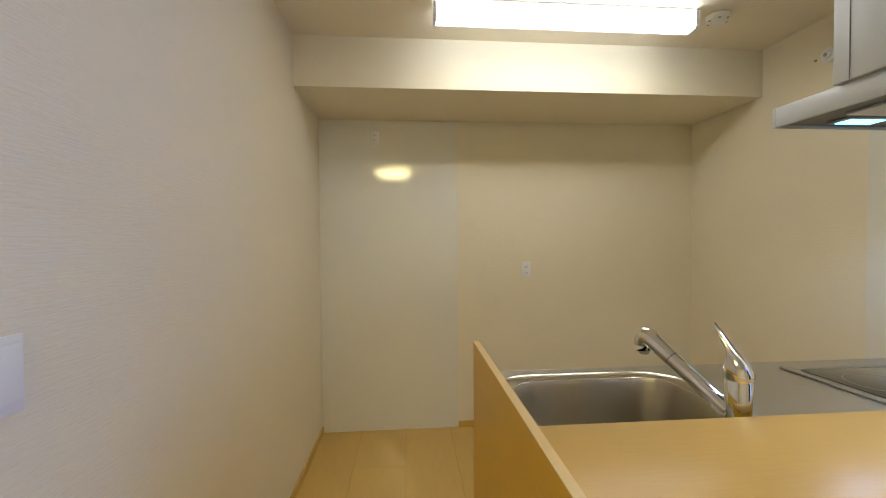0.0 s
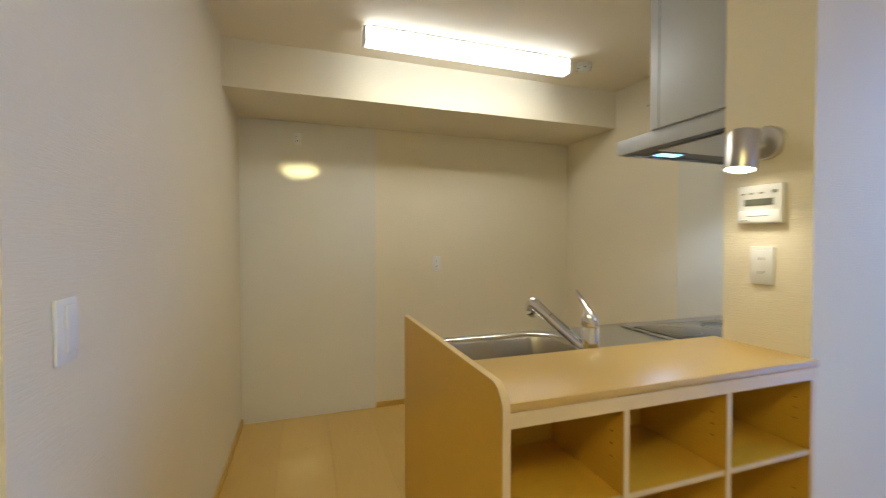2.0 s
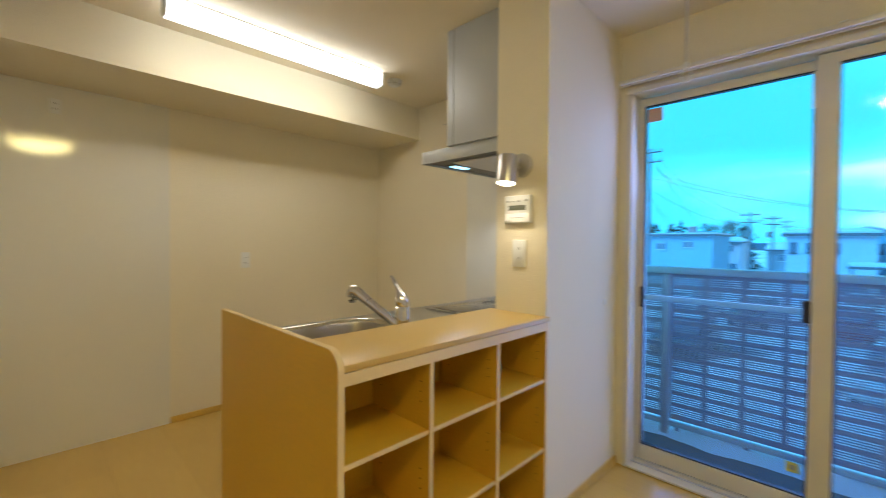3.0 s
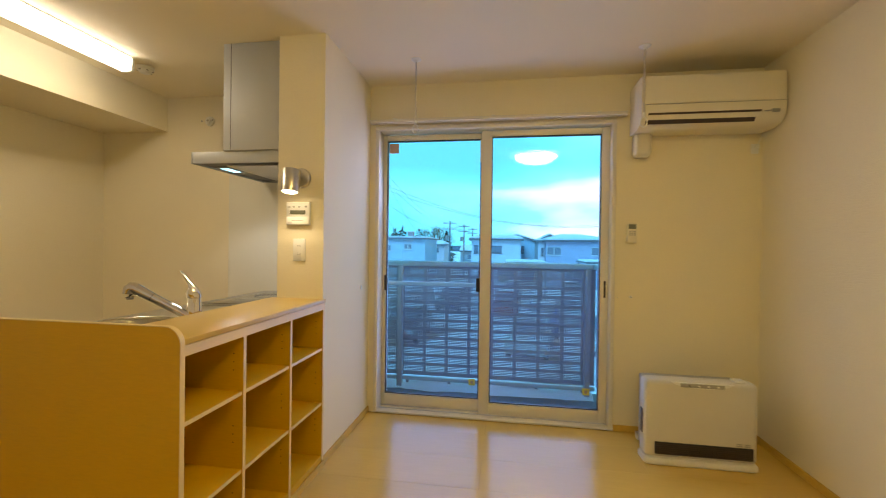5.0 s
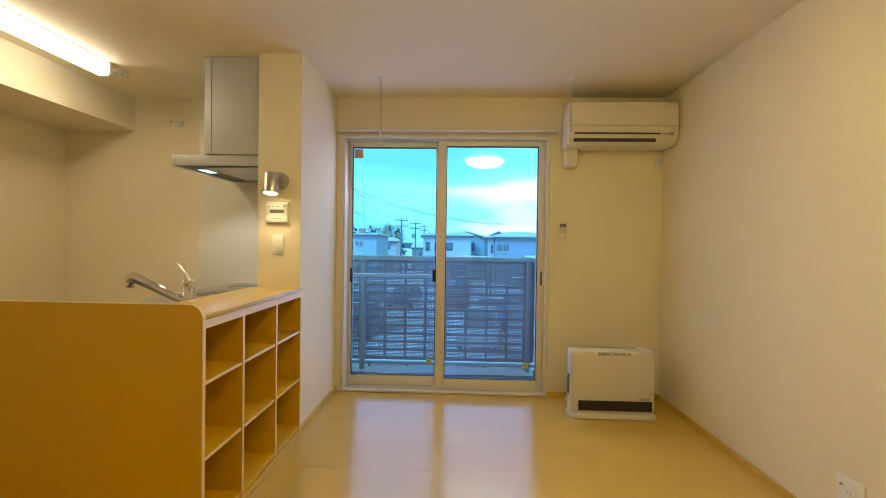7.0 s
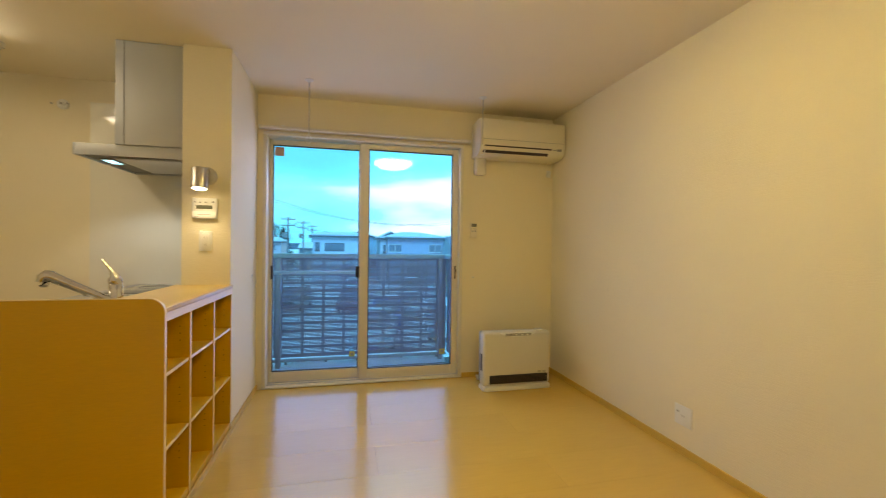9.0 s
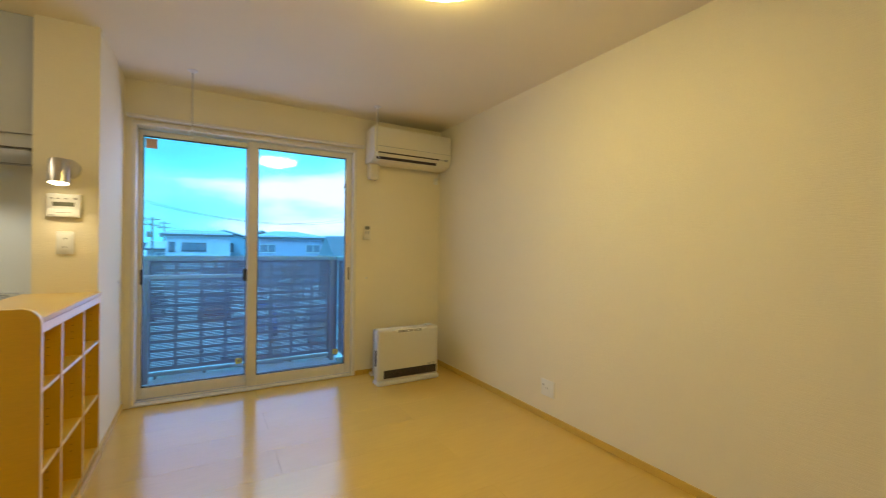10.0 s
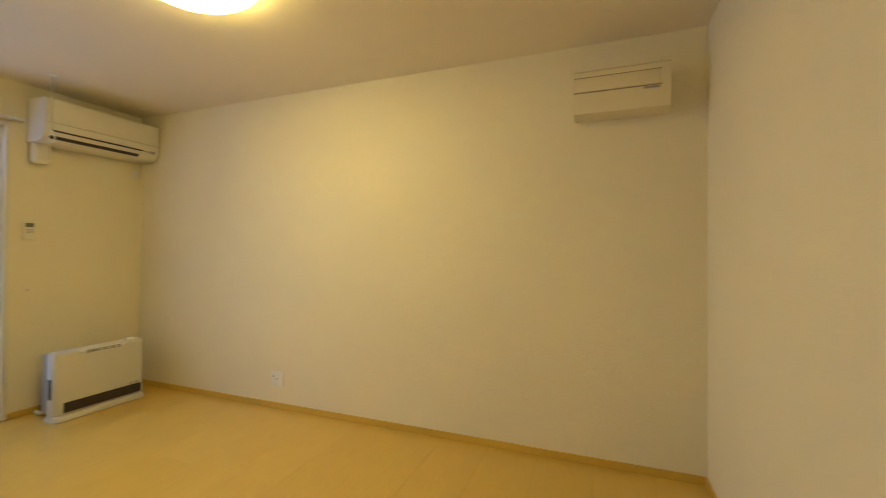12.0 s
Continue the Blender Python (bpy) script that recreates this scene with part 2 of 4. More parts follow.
structure("hood_side_panel", bx((KX - 0.004, 0.775, 0.043), (KX + 0.01, 1.67, BEAMZ + 0.1)), PANEL, "glossy white washable panel beside the hob", "wall panel")


def skirting(name, lo, hi):
    structure(name, bx(lo, hi, 0.003), SKIRT, "light wood skirting board along the wall", "skirting")


skirting("baseboard_south", (WESTX, SY, 0), (WX, SY + 0.012, 0.042))
skirting("baseboard_west", (WESTX, SY + 0.012, 0), (WESTX + 0.012, NWY, 0.042))
skirting("baseboard_north", (WESTX + 0.012, NWY - 0.012, 0), (LX, NWY, 0.042))
skirting("baseboard_passage", (LX, NWY - 0.012, 0), (LX + 0.012, KY - 0.004, 0.042))
skirting("baseboard_kitchen_end", (0.281, KY - 0.012, 0), (KX, KY, 0.042))
skirting("baseboard_kitchen_east", (KX - 0.012, 1.37, 0), (KX, KY - 0.012, 0.042))
skirting("baseboard_stub", (1.2, NY - 0.012, 0), (WX, NY, 0.042))
skirting("baseboard_window", (WX - 0.012, SY + 0.012, 0), (WX, OY0 - 0.005, 0.042))

# ---- kitchen: counter shelf, worktop, hob, hood ----
PX0, PX1, PY0, PY1, PZ = 0.158, 0.175, 0.464, 1.348, 0.972   # end panel


def counter_shelf():
    t = thing("counter_shelf", (0.68, 0.64, 0), "beech-look kitchen counter shelf unit with nine open compartments, empty", "shelf")
    r, pts = 0.055, [(PY1, 0.0), (PY1, PZ)]
    pts += [(PY0 + r - r * math.sin(a), PZ - r + r * math.cos(a)) for a in (math.pi / 2 * i / 10 for i in range(11))] + [(PY0, 0.0)]
    p = part("end_panel", prism(B(), pts, 'x', PX0, PX1), WOOD, t, "", False)
    # edge band along the front, the round corner and the top
    outer = pts[1:]
    inner = [(PY1, PZ - 0.0015)] + [(PY0 + r - (r - .0015) * math.sin(a), PZ - r + (r - .0015) * math.cos(a)) for a in (math.pi / 2 * i / 10 for i in range(11))] + [(PY0 + 0.0015, 0.0)]
    grown = [(PY1, PZ + 0.0012)] + [(PY0 + r - (r + .0012) * math.sin(a), PZ - r + (r + .0012) * math.cos(a)) for a in (math.pi / 2 * i / 10 for i in range(11))] + [(PY0 - 0.0012, 0.0)]
    part("edge_band", prism(B(), grown + inner[::-1], 'x', PX0 - 0.0006, PX1 + 0.0006), EDGE, p, "cream edge band", False)
    yf, yb = 0.488, 0.79
    xs = [(0.496, 0.512), (0.840, 0.856), (1.184, 1.200)]
    for x0, x1 in xs:
        u = part("upright", bx((x0, yf + 0.002, 0.0), (x1, yb, 0.902)), WOOD, t, "", False)
        part("edge_band", bx((x0, yf, 0.0), (x1, yf + 0.0018, 0.902)), EDGE, u, "cream edge band", False)
    part("back_board", bx((PX1, yb, 0.0), (1.197, yb + 0.008, 0.902)), WOOD, t, "", False)
    bays = [(PX1 + 0.001, 0.4955), (0.5125, 0.8395), (0.8565, 1.1835)]
    for x0, x1 in bays:
        for z in (0.660, 0.358):
            b = part("shelf_board", bx((x0, yf + 0.007, z - 0.014), (x1, yb - 0.001, z)), WOOD, t, "", False)
            part("edge_band", bx((x0, yf + 0.005, z - 0.014), (x1, yf + 0.0068, z)), EDGE, b, "cream edge band", False)
        part("bottom_board", bx((x0, yf + 0.004, 0.03), (x1, yb - 0.001, 0.062)), WOOD, t, "", False)
    part("plinth", bx((PX0, yf - 0.010, 0.0), (1.199, yf - 0.0005, 0.036), 0.002), SKIRT, t, "light wood skirting strip", False)
    part("top_rail", bx((PX1 + 0.001, yf - 0.003, 0.872), (1.199, yf + 0.014, 0.906)), EDGE, t, "cream rail", False)
    part("top_board", bx((PX1 + 0.001, 0.4855, 0.9065), (1.213, 0.815, 0.927), 0.004), TOPWOOD, t, "smooth light beech counter top")
    bm = B()
    for x0, x1 in bays:          # shelf-pin holes in the uprights
        for y in (0.53, 0.74):
            for z0 in (0.20, 0.46, 0.74):
                for k in range(3):
                    for x in (x0, x1):
                        cyl(bm, (x - 0.0015, y, z0 + k * 0.032), (x + 0.0015, y, z0 + k * 0.032), 0.0026, seg=8)
    part("shelf_pin_hole", bm, mat("pin_hole_shade", (0.26, 0.13, 0.012), 0.7), t, "dark shelf-pin holes", False)["kind"] = "stuff"
    return t


counter_shelf()


def kitchen_cabinet():
    """Base cabinets under the steel worktop; their doors face the working side."""
    y0, y1 = 0.80, 1.335
    for k, (x0, x1) in enumerate(((0.18, 0.78), (0.782, 1.20), (1.202, 1.997))):
        t = thing("kitchen_cabinet", ((x0 + x1) / 2, 1.07, 0), "pale wood-look kitchen base cabinet under the steel worktop", "cabinet", "kitchen base cabinets")
        part("body", bx((x0, y0, 0.09), (x1, y1, 0.66 if k == 0 else 0.835)), WOOD, t, "", False)
        part("kickboard", bx((x0, y0, 0.0), (x1, y1 - 0.05, 0.089)), BROWN, t, "", False)
        d = part("cabinet_door", bx((x0 + 0.002, y1 + 0.001, 0.095), (x1 - 0.002, y1 + 0.02, 0.83), 0.002), TOPWOOD, t)
        part("handle", bx((x0 + 0.05, y1 + 0.021, 0.79), (x1 - 0.05, y1 + 0.035, 0.80), 0.003), STEEL, d, "steel bar handle")


kitchen_cabinet()

SX0, SX1, SYA, SYB, SR = 0.250, 0.755, 0.880, 1.245, 0.09


def rounded(x0, x1, y0, y1, r, n=8):
    pts = []
    for cx, cy, a0 in ((x1 - r, y1 - r, 0), (x0 + r, y1 - r, 90), (x0 + r, y0 + r, 180), (x1 - r, y0 + r, 270)):
        pts += [(cx + r * math.cos(radians(a0 + 90 * i / n)), cy + r * math.sin(radians(a0 + 90 * i / n))) for i in range(n + 1)]
    return pts


def worktop():
    """A pressed steel top with the sink bowl let into it."""
    t = thing("worktop", (1.0, 1.07, 0.84), "brushed stainless steel kitchen worktop with a pressed sink bowl", "worktop")
    bm = B()
    z = 0.866
    x0, x1, y0, y1 = PX1 + 0.001, KX - 0.005, 0.806, 1.350
    for lo, hi in (((x0, y0), (SX0, y1)), ((SX1, y0), (x1, y1)), ((SX0, y0), (SX1, SYA)), ((SX0, SYB), (SX1, y1))):
        box(bm, (*lo, z - 0.004), (*hi, z))
    arc = rounded(SX0, SX1, SYA, SYB, SR)
    for k, (cx, cy) in enumerate(((SX1, SYB), (SX0, SYB), (SX0, SYA), (SX1, SYA))):   # fill the corners round the bowl
        c = bm.verts.new((cx, cy, z - 0.0002))
        vs = [bm.verts.new((px, py, z - 0.0002)) for px, py in arc[9 * k:9 * k + 9]]
        for p, q in zip(vs, vs[1:]):
            bm.faces.new((c, p, q))
    box(bm, (x0, y1 + 0.0005, 0.836), (x1, y1 + 0.006, z - 0.0005), 0.002)
    box(bm, (x0, y0, z + 0.0005), (x1, y0 + 0.006, z + 0.012), 0.002)
    part("steel_top", bm, STEEL, t, "", False)
    bm = B()
    rings = []
    for grow, dz in ((0.0, 0.0), (-0.006, -0.012), (-0.016, -0.10), (-0.03, -0.165), (-0.06, -0.178)):
        rings.append([bm.verts.new((x, y, z + dz)) for x, y in rounded(SX0 - grow, SX1 + grow, SYA - grow, SYB + grow, max(0.03, SR + grow))])
    for p, q in zip(rings, rings[1:]):
        for i in range(len(p)):
            bm.faces.new((p[i], p[(i + 1) % len(p)], q[(i + 1) % len(p)], q[i]))
    bm.faces.new(rings[-1])
    bowl = part("sink_bowl", bm, SINK, t, "stainless steel sink bowl with rounded corners")
    bm = B()
    rings = []
    for grow, dz in ((0.062, 0.0006), (0.056, 0.005), (0.048, 0.0055), (0.043, 0.0022), (0.008, 0.0022), (0.002, 0.0005), (-0.001, -0.004)):
        rings.append([bm.verts.new((x, y, z + dz)) for x, y in rounded(SX0 - grow, SX1 + grow, SYA - grow, SYB + grow, SR + grow)])
    for p, q in zip(rings, rings[1:]):
        for i in range(len(p)):
            bm.faces.new((p[i], p[(i + 1) % len(p)], q[(i + 1) % len(p)], q[i]))
    part("sink_rim", bm, RIM, t, "bright stepped steel rim")
    part("drain", lathe(B(), [(0.001, 0.006), (0.035, 0.006), (0.045, 0.002), (0.05, 0.0)], (0.50, 1.08, z - 0.178)), CHROME, bowl)


worktop()


def faucet():
    x, y, z = 0.717, 0.890, 0.867
    t = thing("faucet", (x, y, z), "chrome single-lever kitchen faucet with a slanting spout beside the sink", "faucet")
    part("body", lathe(B(), [(0.001, 0), (0.034, 0), (0.034, 0.006), (0.0300, 0.011), (0.0290, 0.108), (0.0270, 0.111), (0.0270, 0.113), (0.001, 0.113)],
                       (x, y, z)), CHROME, t)
    tip = Vector(SPOUT)
    a = Vector((x - 0.012, y + 0.010, z + 0.029))
    d = (tip - a)
    flat = Vector((d.x, d.y, 0)).normalized()
    s = part("spout", tube(B(), [a, a + d * 0.35, a + d * 0.62], [0.0190, 0.0200, 0.0205], 24), CHROME, t)
    start = a + d * 0.625
    head = [start, a + d * 0.75, a + d * 0.86]
    for ang in (15, 40, 65, 90, 112):      # the pull-out head bends over
        g = radians(ang)
        head.append(a + d * 0.86 + flat * 0.036 * math.sin(g) + Vector((0, 0, 0.014 * math.sin(2 * g) - 0.030 * (1 - math.cos(g)) * 0.55)))
    part("spout_head", tube(B(), head, [0.0212, 0.0228, 0.0250, 0.0268, 0.0278, 0.0272, 0.0250, 0.0205], 24), CHROME, s)
    part("collar", tube(B(), [a + d * 0.02, a + d * 0.12], 0.0225, 20), CHROME, s)
    part("aerator", lathe(B(), [(0.001, 0), (0.012, 0), (0.0145, 0.004), (0.0145, 0.010)], tuple(head[-1] + Vector((0, 0, -0.010))), 16), GREY, s)
    # the lever: an oblique cap over the cartridge, drawn out into a flat curved blade
    lev, b = Vector(LEVER), Vector((x, y, z + 0.114))
    away = Vector((lev.x - b.x, lev.y - b.y, 0)).normalized()
    side = Vector((-away.y, away.x, 0))
    e = lev - b
    rings, bm = [], B()
    for f, bulge, w, th in ((0.0, 0.0, 0.0305, 0.0305), (0.10, 0.004, 0.0315, 0.0320), (0.24, 0.006, 0.0300, 0.0285), (0.36, 0.010, 0.0250, 0.0190),
                            (0.50, 0.010, 0.0195, 0.0110), (0.68, 0.006, 0.0155, 0.0075), (0.88, 0.000, 0.0130, 0.0055), (1.0, -0.004, 0.0085, 0.0030)):
        c = b + e * f - away * bulge
        tilt = (Vector((0, 0, 1)) * f * 0.8 - away * (1 - f * 0.4)).normalized() if f > 0.2 else -away
        rings.append([bm.verts.new(c + side * w * math.cos(g) + tilt * th * math.sin(g)) for g in (2 * math.pi * k / 22 for k in range(22))])
    for p, q in zip(rings, rings[1:]):
        for k in range(22):
            bm.faces.new((p[k], p[(k + 1) % 22], q[(k + 1) % 22], q[k]))
    bm.faces.new(rings[0])
    bm.faces.new(rings[-1])
    part("lever", bm, CHROME, t)


SPOUT, LEVER = (0.628, 1.134, 1.038), (0.694, 0.935, 1.103)
faucet()


def hob():
    x0, x1, y0, y1, z = 1.205, 1.80, 0.84, 1.29, 0.867
    t = thing("hob", (1.5, 1.06, z), "black glass built-in hob with a steel rim in the worktop", "hob")
    f = part("rim", bx((x0, y0, z), (x1, y1, z + 0.007), 0.003), STEEL, t)
    part("glass", bx((x0 + 0.020, y0 + 0.020, z + 0.0075), (x1 - 0.020, y1 - 0.060, z + 0.010), 0.001), HOBGLASS, t)
    part("control_strip", bx((x0 + 0.012, y1 - 0.05, z + 0.0075), (x1 - 0.012, y1 - 0.012, z + 0.0095), 0.001), STEEL, t)
    for cx, cy, r in ((1.35, 1.09, 0.09), (1.64, 1.09, 0.10), (1.50, 0.92, 0.06)):
        part("heating_ring", tube(B(), [(cx + r * math.cos(a), cy + r * math.sin(a), z + 0.0101) for a in (2 * math.pi * i / 36 for i in range(37))], 0.0009, 4), GREY, t)


hob()


def range_hood():
    """A slim canopy on the stub wall, with a box duct up to the ceiling."""
    t = thing("range_hood", (1.6, 1.08, 1.66), "silver slim range hood with a tall duct cover, light switched on", "range hood")
    x0, x1, y0, y1, z0, z1 = 1.252, 1.995, 0.777, 1.372, 1.704, 1.773
    # canopy: a rim all round and a raised underside
    bm = bx((x0, y1 - 0.012, z0), (x1, y1, z1), 0.002)
    box(bm, (x0, y0, z0), (x0 + 0.012, y1 - 0.0121, z1), 0.002)
    box(bm, (x1 - 0.012, y0, z0), (x1, y1 - 0.0121, z1), 0.002)
    box(bm, (x0 + 0.0121, y0, z1 - 0.010), (x1 - 0.0121, y1 - 0.0121, z1), 0.001)
    part("canopy", bm, HOODM, t)
    part("underside", bx((x0 + 0.0125, y0 + 0.001, z0 + 0.010), (x1 - 0.0125, y1 - 0.013, z0 + 0.016)), DARKM, t, "dark underside", False)
    part("baffle_plate", bx((x0 + 0.10, y0 + 0.06, z0 + 0.000), (x1 - 0.10, y1 - 0.16, z0 + 0.0095), 0.003), ALULIGHT, t, "grey steel baffle plate")
    part("lamp_frame", bx((1.40, 1.235, z0 + 0.001), (1.56, 1.315, z0 + 0.0095), 0.003), GREY, t)
    part("lamp_lens", bx((1.415, 1.247, z0 - 0.002), (1.545, 1.303, z0 + 0.0015), 0.002), HOODBULB, t, "lit bluish lamp lens")
    part("duct_cover", bx((1.236, y0, z1 + 0.001), (1.995, 1.149, H - 0.003), 0.002), HOODM, t)
    part("duct_seam", bx((1.2345, 1.10, z1 + 0.001), (1.2358, 1.1025, H - 0.004)), DARKM, t, "dark seam", False)


range_hood()


def kitchen_light():
    t = thing("kitchen_ceiling_light", (0.70, 1.886, H), "long lit fluorescent ceiling light with a white cover", "ceiling light")
    part("base", bx((0.085, 1.848, H - 0.0115), (1.30, 1.922, H - 0.001), 0.002), WHITE, t)
    prof = [(1.844, H - 0.012), (1.846, H - 0.080), (1.856, H - 0.092), (1.914, H - 0.092), (1.925, H - 0.080), (1.927, H - 0.012)]
    part("diffuser", prism(B(), prof, 'x', 0.078, 1.308), TUBEM, t, "glowing white diffuser", False)
    for x0, x1 in ((0.064, 0.0775), (1.3085, 1.326)):
        part("end_cap", prism(B(), [(1.842, H - 0.010), (1.844, H - 0.081), (1.855, H - 0.0935), (1.915, H - 0.0935), (1.927, H - 0.081), (1.929, H - 0.010)], 'x', x0, x1), WHITE, t, "", False)


kitchen_light()

# ---- room: window, air conditioner, heater ----


def sliding_window():
    t = thing("window_1", (2.06, -0.38, 0.02), "white-framed sliding balcony window, closed, with two clear panes", "window", kind="structure")
    x0, x1 = 1.953, 2.17
    a, b = OY0, OY1
    part("window_frame", bx((x0, b - 0.028, 0.0165), (x1, b, 2.07), 0.003), FRAME, t)
    part("window_frame", bx((x0, a, 0.0165), (x1, a + 0.028, 2.07), 0.003), FRAME, t)
    part("window_frame", bx((x0, a, 2.0705), (x1, b, 2.10), 0.003), FRAME, t)
    part("window_sill", bx((x0 - 0.003, a, 0.003), (x1, b, 0.0160), 0.003), FRAME, t)
    for x in (2.012, 2.066):
        part("track", bx((x - 0.004, a + 0.029, 0.0165), (x + 0.004, b - 0.029, 0.0235)), ALULIGHT, t, "", False)

    def sash(x, y0, y1, g0, g1, name, hz):
        s = part(name, bx((x - 0.019, y0, 0.025), (x + 0.019, g0 - 0.001, 2.064), 0.003), FRAME, t, "white sliding sash")
        part("stile", bx((x - 0.019, g1 + 0.001, 0.025), (x + 0.019, y1, 2.064), 0.003), FRAME, s)
        part("bottom_rail", bx((x - 0.0188, g0 - 0.0008, 0.025), (x + 0.0188, g1 + 0.0008, 0.106), 0.003), FRAME, s)
        part("top_rail", bx((x - 0.0188, g0 - 0.0008, 2.021), (x + 0.0188, g1 + 0.0008, 2.064), 0.003), FRAME, s)
        gasket = bx((x - 0.012, g0, 0.107), (x + 0.012, g0 + 0.006, 2.020))
        box(gasket, (x - 0.012, g1 - 0.006, 0.107), (x + 0.012, g1, 2.020))
        box(gasket, (x - 0.012, g0 + 0.006, 0.107), (x + 0.012, g1 - 0.006, 0.113))
        box(gasket, (x - 0.012, g0 + 0.006, 2.014), (x + 0.012, g1 - 0.006, 2.020))
        part("gasket", gasket, BLACK, s, "black rubber gasket", False)
        p = part("pane", bx((x - 0.003, g0 + 0.004, 0.110), (x + 0.003, g1 - 0.004, 2.017)), GLASS, s, "clear window glass", False)
        p.visible_shadow = False
        hy = y1 - 0.022 if hz else y0 + 0.022
        part("finger_pull", bx((x - 0.0205, hy - 0.007, 0.89), (x - 0.0185, hy + 0.007, 1.005), 0.001), BROWN, s, "dark brown finger pull")
        return s

    left = sash(2.083, -0.352, OY1 - 0.029, -0.312, 0.399, "sash", True)
    right = sash(2.030, OY0 + 0.029, -0.318, -1.143, -0.392, "sash", False)
    part("crescent_lock", bx((2.045, -0.345, 0.90), (2.062, -0.286, 1.0), 0.008, 3), BLACK, right, "black crescent lock")
    part("stopper", bx((2.048, -0.318, 1.85), (2.062, -0.305, 2.01), 0.002), CREAM, left)
    # insect screen behind the fixed side: a frame with a middle bar
    for y0, y1, z0, z1 in ((-0.35, 0.425, 0.926, 0.955), (0.405, 0.43, 0.05, 2.05), (-0.375, -0.35, 0.05, 2.05)):
        part("screen_bar", bx((2.130, y0, z0), (2.145, y1, z1), 0.002), FRAME, t, "white insect screen bar")


sliding_window()
# stickers on the panes
tagged(mesh_object("window_sticker", bx((2.0775, 0.312, 1.930), (2.0795, 0.386, 2.004), 0.0), mat("pink_paper", (0.60, 0.40, 0.34), 0.6)), "small square pinkish paper sticker on the window glass", "sticker")
YEL = mat("yellow_paper", (0.62, 0.62, 0.18), 0.6)
for y, z, x in ((-0.265, 0.205, 2.0775), (-1.065, 0.205, 2.0245)):
    t = thing("window_label", (x, y, z), "small yellow label on the lower corner of the window glass", "label", "window labels")
    part("paper", bx((x, y - 0.022, z), (x + 0.002, y + 0.026, z + 0.046)), YEL, t, "", False)
    part("printed_bar", bx((x - 0.0012, y - 0.008, z + 0.012), (x - 0.0002, y + 0.012, z + 0.034)), GREY, t, "", False)


def curtain_rail():
    t = thing("curtain_rail", (1.92, -0.40, 2.12), "white double curtain rail above the balcony window", "curtain rail")
    for x in (1.905, 1.940):
        bm = bx((x - 0.009, -1.272, 2.112), (x + 0.009, 0.475, 2.134), 0.003)
        part("rail", bm, FRAME, t)
        for y in (-1.2745, 0.4775):
            part("end_cap", bx((x - 0.011, y - 0.002, 2.109), (x + 0.011, y + 0.002, 2.137), 0.002), WHITE, t)
    for y in (-1.1, -0.4, 0.3):
        part("bracket", bx((1.893, y - 0.012, 2.1345), (1.9645, y + 0.012, 2.139)), WHITE, t)


curtain_rail()


def air_conditioner():
    y0, y1 = -2.102, -1.312
    t = thing("air_conditioner", (1.85, -1.71, 1.96), "white wall air conditioner with a flat front, off, under the ceiling", "air conditioner")
    prof = [(WX - 0.001, 2.285), (1.735, 2.285), (1.722, 2.275), (1.718, 2.085), (1.724, 2.044), (1.742, 2.010), (1.778, 1.986), (1.83, 1.976), (WX - 0.001, 1.978)]
    part("body", prism(B(), prof, 'y', y0, y1), CREAM, t)
    part("front_panel", bx((1.7125, y0 + 0.004, 2.112), (1.7195, y1 - 0.004, 2.279), 0.002), CREAM, t)
    part("seam", bx((1.7155, y0 + 0.004, 2.1075), (1.7195, y1 - 0.004, 2.1095)), GREY, t, "dark seam", False)

    def slat(za, xa, zb, xb, ya, yb, name, m, out=0.003):
        bm = B()
        n = Vector((zb - za, 0, xa - xb)).normalized() * out
        n = n if n.x < 0 else -n
        vs = []
        for y in (ya, yb):
            for x, z in ((xa, za), (xb, zb), (xb + n.x, zb + n.z), (xa + n.x, za + n.z)):
                vs.append(bm.verts.new((x, y, z)))
        for f in ((0, 1, 2, 3), (7, 6, 5, 4), (0, 4, 5, 1), (1, 5, 6, 2), (2, 6, 7, 3), (3, 7, 4, 0)):
            bm.faces.new([vs[i] for i in f])
        part(name, bm, m, t, "", False)

    slat(2.058, 1.7215, 2.046, 1.7235, y0 + 0.13, y1 - 0.035, "outlet_slot", BROWN)
    slat(2.044, 1.7235, 2.020, 1.733, y0 + 0.14, y1 - 0.030, "louvre", CREAM, 0.005)
    slat(2.019, 1.7365, 1.998, 1.752, y0 + 0.155, y1 - 0.025, "outlet_slot", BROWN)
    part("indicator", bx((1.7165, y0 + 0.035, 2.040), (1.7235, y0 + 0.075, 2.060), 0.001), GREY, t)
    part("indicator", bx((1.7170, y0 + 0.085, 2.045), (1.7235, y0 + 0.115, 2.053), 0.001), GREY, t)
    part("end_cap", prism(B(), [(p[0] - 0.002 if p[0] < 1.9 else p[0], p[1]) for p in prof], 'y', y1, y1 + 0.004), CREAM, t)
    return t


air_conditioner()


def pipe_cover():
    t = thing("pipe_cover", (1.93, -1.385, 1.85), "cream pipe outlet cover on the wall under the air conditioner", "pipe cover")
    part("cover", bx((1.880, -1.424, 1.828), (WX - 0.001, -1.320, 2.010), 0.026, 5), mat("glossy_cream_plastic", (0.74, 0.70, 0.58), 0.15, coat=0.4, stain=0.01), t)


